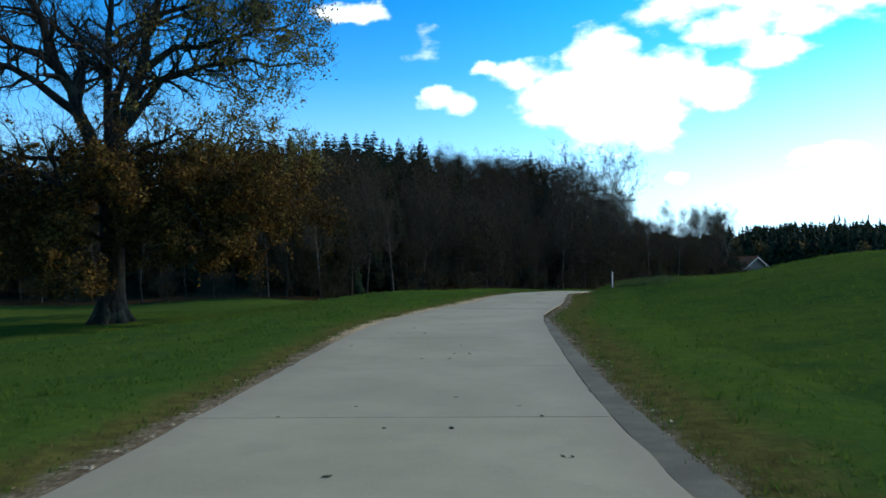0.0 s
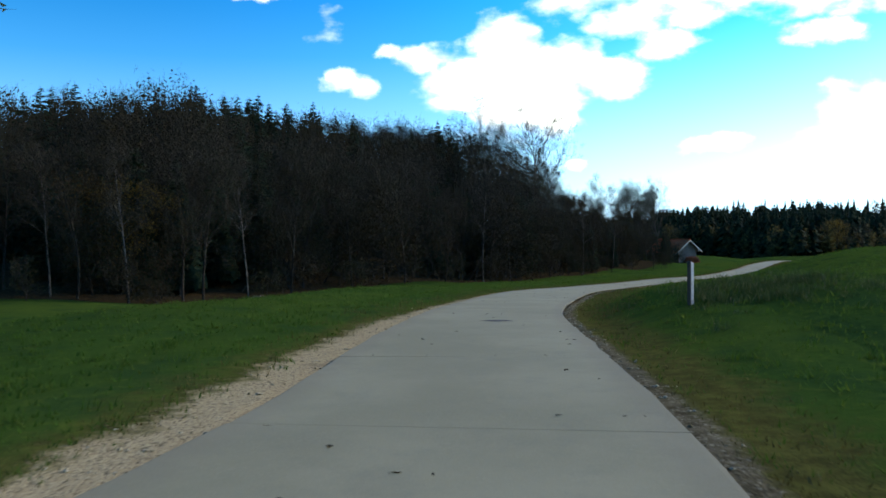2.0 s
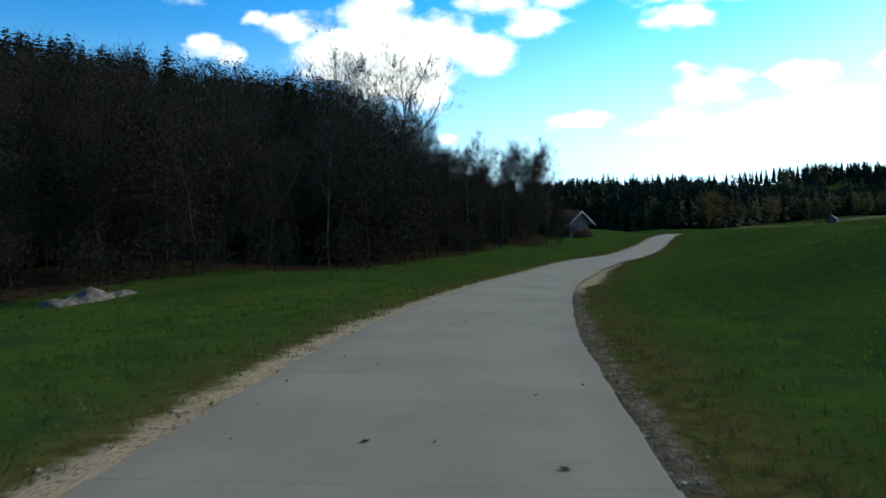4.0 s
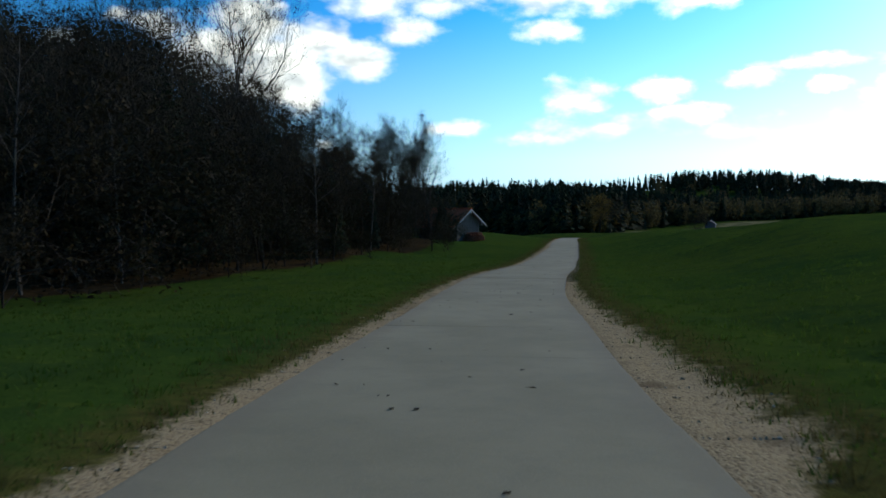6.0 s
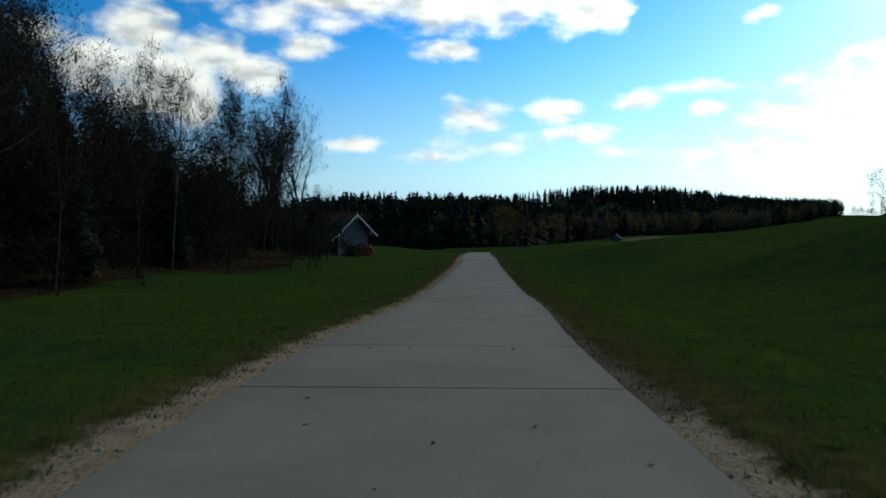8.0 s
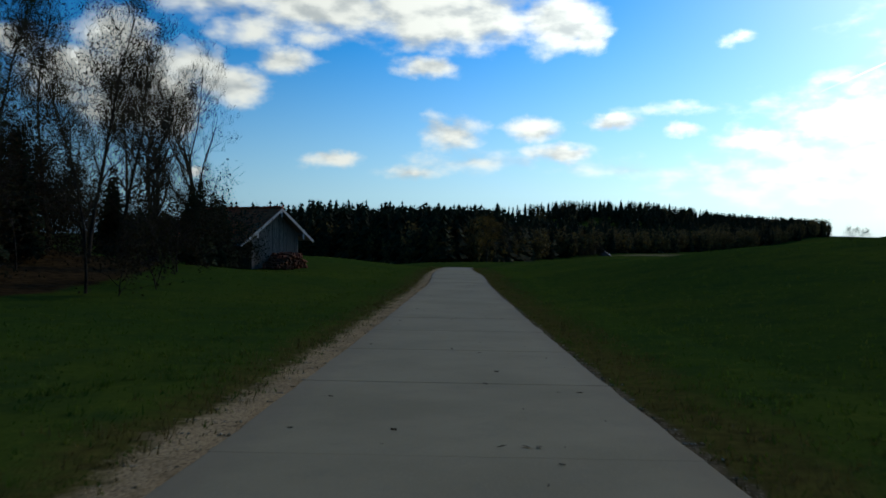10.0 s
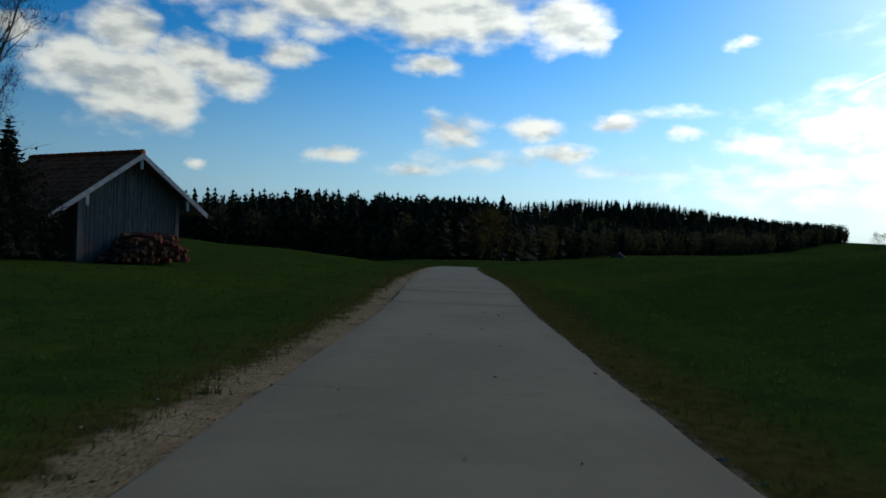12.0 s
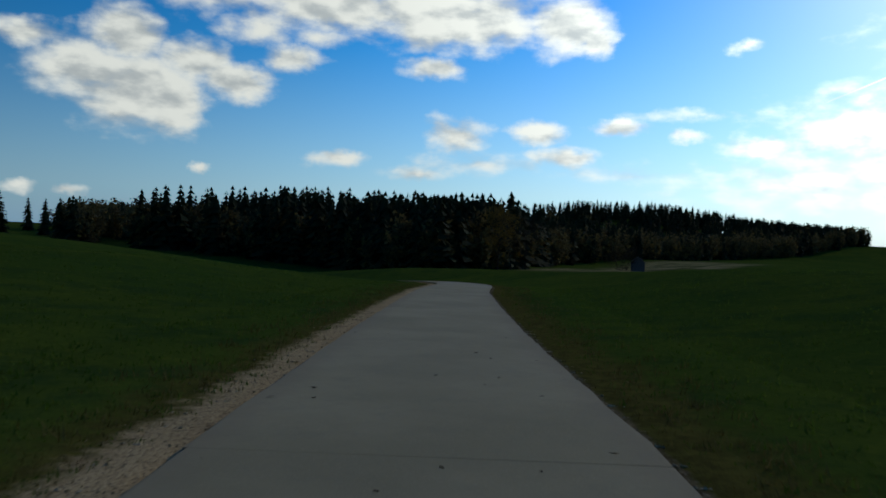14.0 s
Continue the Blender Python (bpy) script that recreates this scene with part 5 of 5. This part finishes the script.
def blades_at(name, label, mat, x, y, height, width, r, blades, spread=0.06):
    z = surface(x, y)
    n = len(x)
    p = np.repeat(np.stack([x, y, z], 1), blades, 0) + np.c_[r.normal(0, spread, (n * blades, 2)), np.full(n * blades, -0.015)]
    m = n * blades
    a = r.uniform(0, 6.28, m)
    across = np.c_[np.cos(a), np.sin(a), np.zeros(m)] * width * r.uniform(0.6, 1.4, (m, 1))
    lean = np.c_[-np.sin(a), np.cos(a), np.zeros(m)] * r.uniform(-1.1, 1.1, (m, 1))
    h = np.repeat(height * r.uniform(0.5, 1.3, (n, 1)), blades, 0) * r.uniform(0.6, 1.2, (m, 1))
    tip = p + (lean + (0, 0, 0.85)) * h
    me = bpy.data.meshes.new(name)
    me.from_pydata(np.stack([p - across, p + across, tip], 1).reshape(-1, 3).tolist(), [], np.arange(3 * m).reshape(m, 3).tolist())
    me.materials.append(mat)
    return whole(name, me, label, "grass", "stuff")


tufts("verge_grass", "green grass tufts along the road's edge", blade, 27000, 1.9, 7.5, -2, 190, 0.075, 0.008, 51)
tufts("dry_verge_grass", "straw-coloured dry grass tufts along the gravel", straw, 9000, 1.8, 2.9, -2, 190, 0.07, 0.006, 52)
tufts("meadow_grass", "short meadow grass beside the road", blade, 48000, 3.0, 20.0, -2, 190, 0.085, 0.014, 53, 3)
tufts("rank_grass", "thicker dark green grass clumps in the meadow", blade, 3600, 2.7, 13.0, -2, 120, 0.13, 0.008, 55, 18, crowd=1.1)
tufts("fringe_grass", "tall brownish grass fringe between gravel and meadow", straw, 2600, 2.1, 3.1, 36, 190, 0.15, 0.005, 56, 8)
r_ = np.random.default_rng(54)
bx, by = 8.5 + r_.normal(0, 0.75, 150), 31.4 + r_.normal(0, 0.8, 150)
hold = roadside(bx, by)[1] > 2.6
blades_at("tussock_grass", "long grey-green grass tussocks on the bank round the marker post", tussock_blade, bx[hold], by[hold], 0.17, 0.008, r_, 30, 0.12)


def stones():
    r = np.random.default_rng(61)
    g = Geo()
    n = 9000
    i = r.uniform((S0 - 1) / 0.5, (S0 + 170) / 0.5, n)
    side = np.where(r.random(n) < 0.55, -1, 1)
    s = i * 0.5 - S0
    gw = np.where(side < 0, np.interp(s, *zip(*LEFT_GRAVEL)), np.interp(s, *zip(*RIGHT_GRAVEL)))
    u = half(s) + 0.03 + gw * np.abs(r.normal(0.45, 0.4, n))
    j = i.astype(int)
    x, y = LINE[j, 0] + SIDE[j, 0] * u * side, LINE[j, 1] + SIDE[j, 1] * u * side
    z = surface(x, y)
    oct_v = np.array([(1, 0, 0), (-1, 0, 0), (0, 1, 0), (0, -1, 0), (0, 0, 0.7), (0, 0, -0.7)], float)
    oct_f = [(0, 2, 4), (2, 1, 4), (1, 3, 4), (3, 0, 4), (2, 0, 5), (1, 2, 5), (3, 1, 5), (0, 3, 5)]
    for q in range(n):
        sz = min(abs(r.normal(0.005, 0.007)), 0.017) + 0.004
        v = oct_v * sz * r.uniform(0.7, 1.3, (6, 3)) + r.normal(0, sz * 0.15, (6, 3))
        g.add([tuple(k_) for k_ in v + (x[q], y[q], z[q] + sz * 0.3)], oct_f)
    return whole("verge_stones", g.mesh("verge_stones", stone_mat), "pale loose gravel stones on the verge", "gravel", "stuff")


stones()


def asphalt_strip():
    """A worn strip of old asphalt along the slabs on the bank's side."""
    r = np.random.default_rng(63)
    g = Geo()
    n = 70
    s = np.linspace(-3.0, 19.5, n)
    wide = np.interp(s, (-3, 3, 9, 15, 19.5), (0.30, 0.32, 0.28, 0.20, 0.04)) + r.normal(0, 0.012, n)
    i = (s + S0) / 0.5
    q = np.arange(len(LINE))
    X, Y, sx_, sy_ = (np.interp(i, q, w_) for w_ in (LINE[:, 0], LINE[:, 1], SIDE[:, 0], SIDE[:, 1]))
    v = []
    for u, lift in ((0.03, -0.03), (0.034, 0.017), (0.5, 0.020), (0.97, 0.016), (1.0, -0.03)):
        uu = half(s) + 0.03 + np.maximum(wide, 0.02) * u
        x, y = X + sx_ * uu, Y + sy_ * uu
        v += list(zip(x, y, surface(x, y) + lift))
    g.add(v, [(j * n + c, (j + 1) * n + c, (j + 1) * n + c + 1, j * n + c + 1) for j in range(4) for c in range(n - 1)])
    return whole("asphalt_strip", g.mesh("asphalt_strip", asphalt_mat), "worn grey asphalt strip beside the concrete slabs", "road edge", "structure")


asphalt_strip()


def fallen_leaves():
    r = np.random.default_rng(71)
    n = 420
    j = r.uniform((S0 - 1) / 0.5, (S0 + 165) / 0.5, n).astype(int)
    u = r.uniform(-1.5, 1.5, n)
    x, y = LINE[j, 0] + SIDE[j, 0] * u, LINE[j, 1] + SIDE[j, 1] * u
    c = np.stack([x, y, LINE[j, 2] + 0.022], 1)
    q = leaf_quads(c, 0.07, r)
    q[:, :, 2] = c[:, None, 2] + (q[:, :, 2] - c[:, None, 2]) * 0.18
    return whole("fallen_leaves", quads("fallen_leaves", q, brown_leaf), "scattered brown fallen leaves on the road", "leaves", "stuff")


fallen_leaves()

# ------------------------------------------------------------------ the road, slab by slab
SLAB = 3.35


def road():
    ob = tagged(new("road"), "narrow pale concrete slab road with dark cross joints", "road", kind="structure")
    n = len(LINE)
    g = Geo()
    rows = [(LINE[i, 0] + SIDE[i, 0] * u, LINE[i, 1] + SIDE[i, 1] * u, LINE[i, 2] - 0.012) for i in range(n) for u in (-half(i * 0.5 - S0) - 0.025, half(i * 0.5 - S0) + 0.015)]
    g.add(rows, [(2 * i, 2 * i + 1, 2 * i + 3, 2 * i + 2) for i in range(n - 1)])
    part("bedding", g.mesh("bedding", joint_mat), ob, "dark joint filler under the slabs")
    r = np.random.default_rng(81)
    us = [-1.0, -0.988, -0.6, 0.0, 0.6, 0.988, 1.0]
    count = int((n - 3) * 0.5 / SLAB)
    for c in range(count):
        a, b = c * SLAB + 0.0027, (c + 1) * SLAB - 0.0027
        at_ = np.linspace(a, b, 6) / 0.5
        k_ = np.arange(n)
        X, Y, Z, sx_, sy_ = (np.interp(at_, k_, q) for q in (LINE[:, 0], LINE[:, 1], LINE[:, 2], SIDE[:, 0], SIDE[:, 1]))
        tilt = r.normal(0, 0.0008, 2)
        v, rim_ = [], []
        for i in range(6):
            for u in us:
                uu = u * (half(at_[i] * 0.5 - S0) + r.normal(0, 0.012) * (abs(u) == 1))
                v.append((X[i] + sx_[i] * uu, Y[i] + sy_[i] * uu, Z[i] + 0.012 + tilt[0] * u + tilt[1] * (i - 2.5) - (0.002 if abs(u) == 1 else 0)))
                rim_.append(max(0.0, (abs(u) - 0.72) / 0.28))
        top = len(v)
        v += [(x, y, z - 0.03) for x, y, z in v]
        f = [(i * 7 + j, i * 7 + j + 1, (i + 1) * 7 + j + 1, (i + 1) * 7 + j) for i in range(5) for j in range(6)]
        ring = [j for j in range(7)] + [i * 7 + 6 for i in range(1, 6)] + [35 + j for j in range(5, -1, -1)] + [i * 7 for i in range(4, 0, -1)]
        f += [(ring[(i + 1) % len(ring)], ring[i], ring[i] + top, ring[(i + 1) % len(ring)] + top) for i in range(len(ring))]
        me = bpy.data.meshes.new("slab")
        me.from_pydata(v, [], f)
        me.attributes.new("rim", "FLOAT", "POINT").data.foreach_set("value", np.array(rim_ + rim_, np.float32))
        me.materials.append(concrete)
        part("slab", me, ob)
    return ob


road()
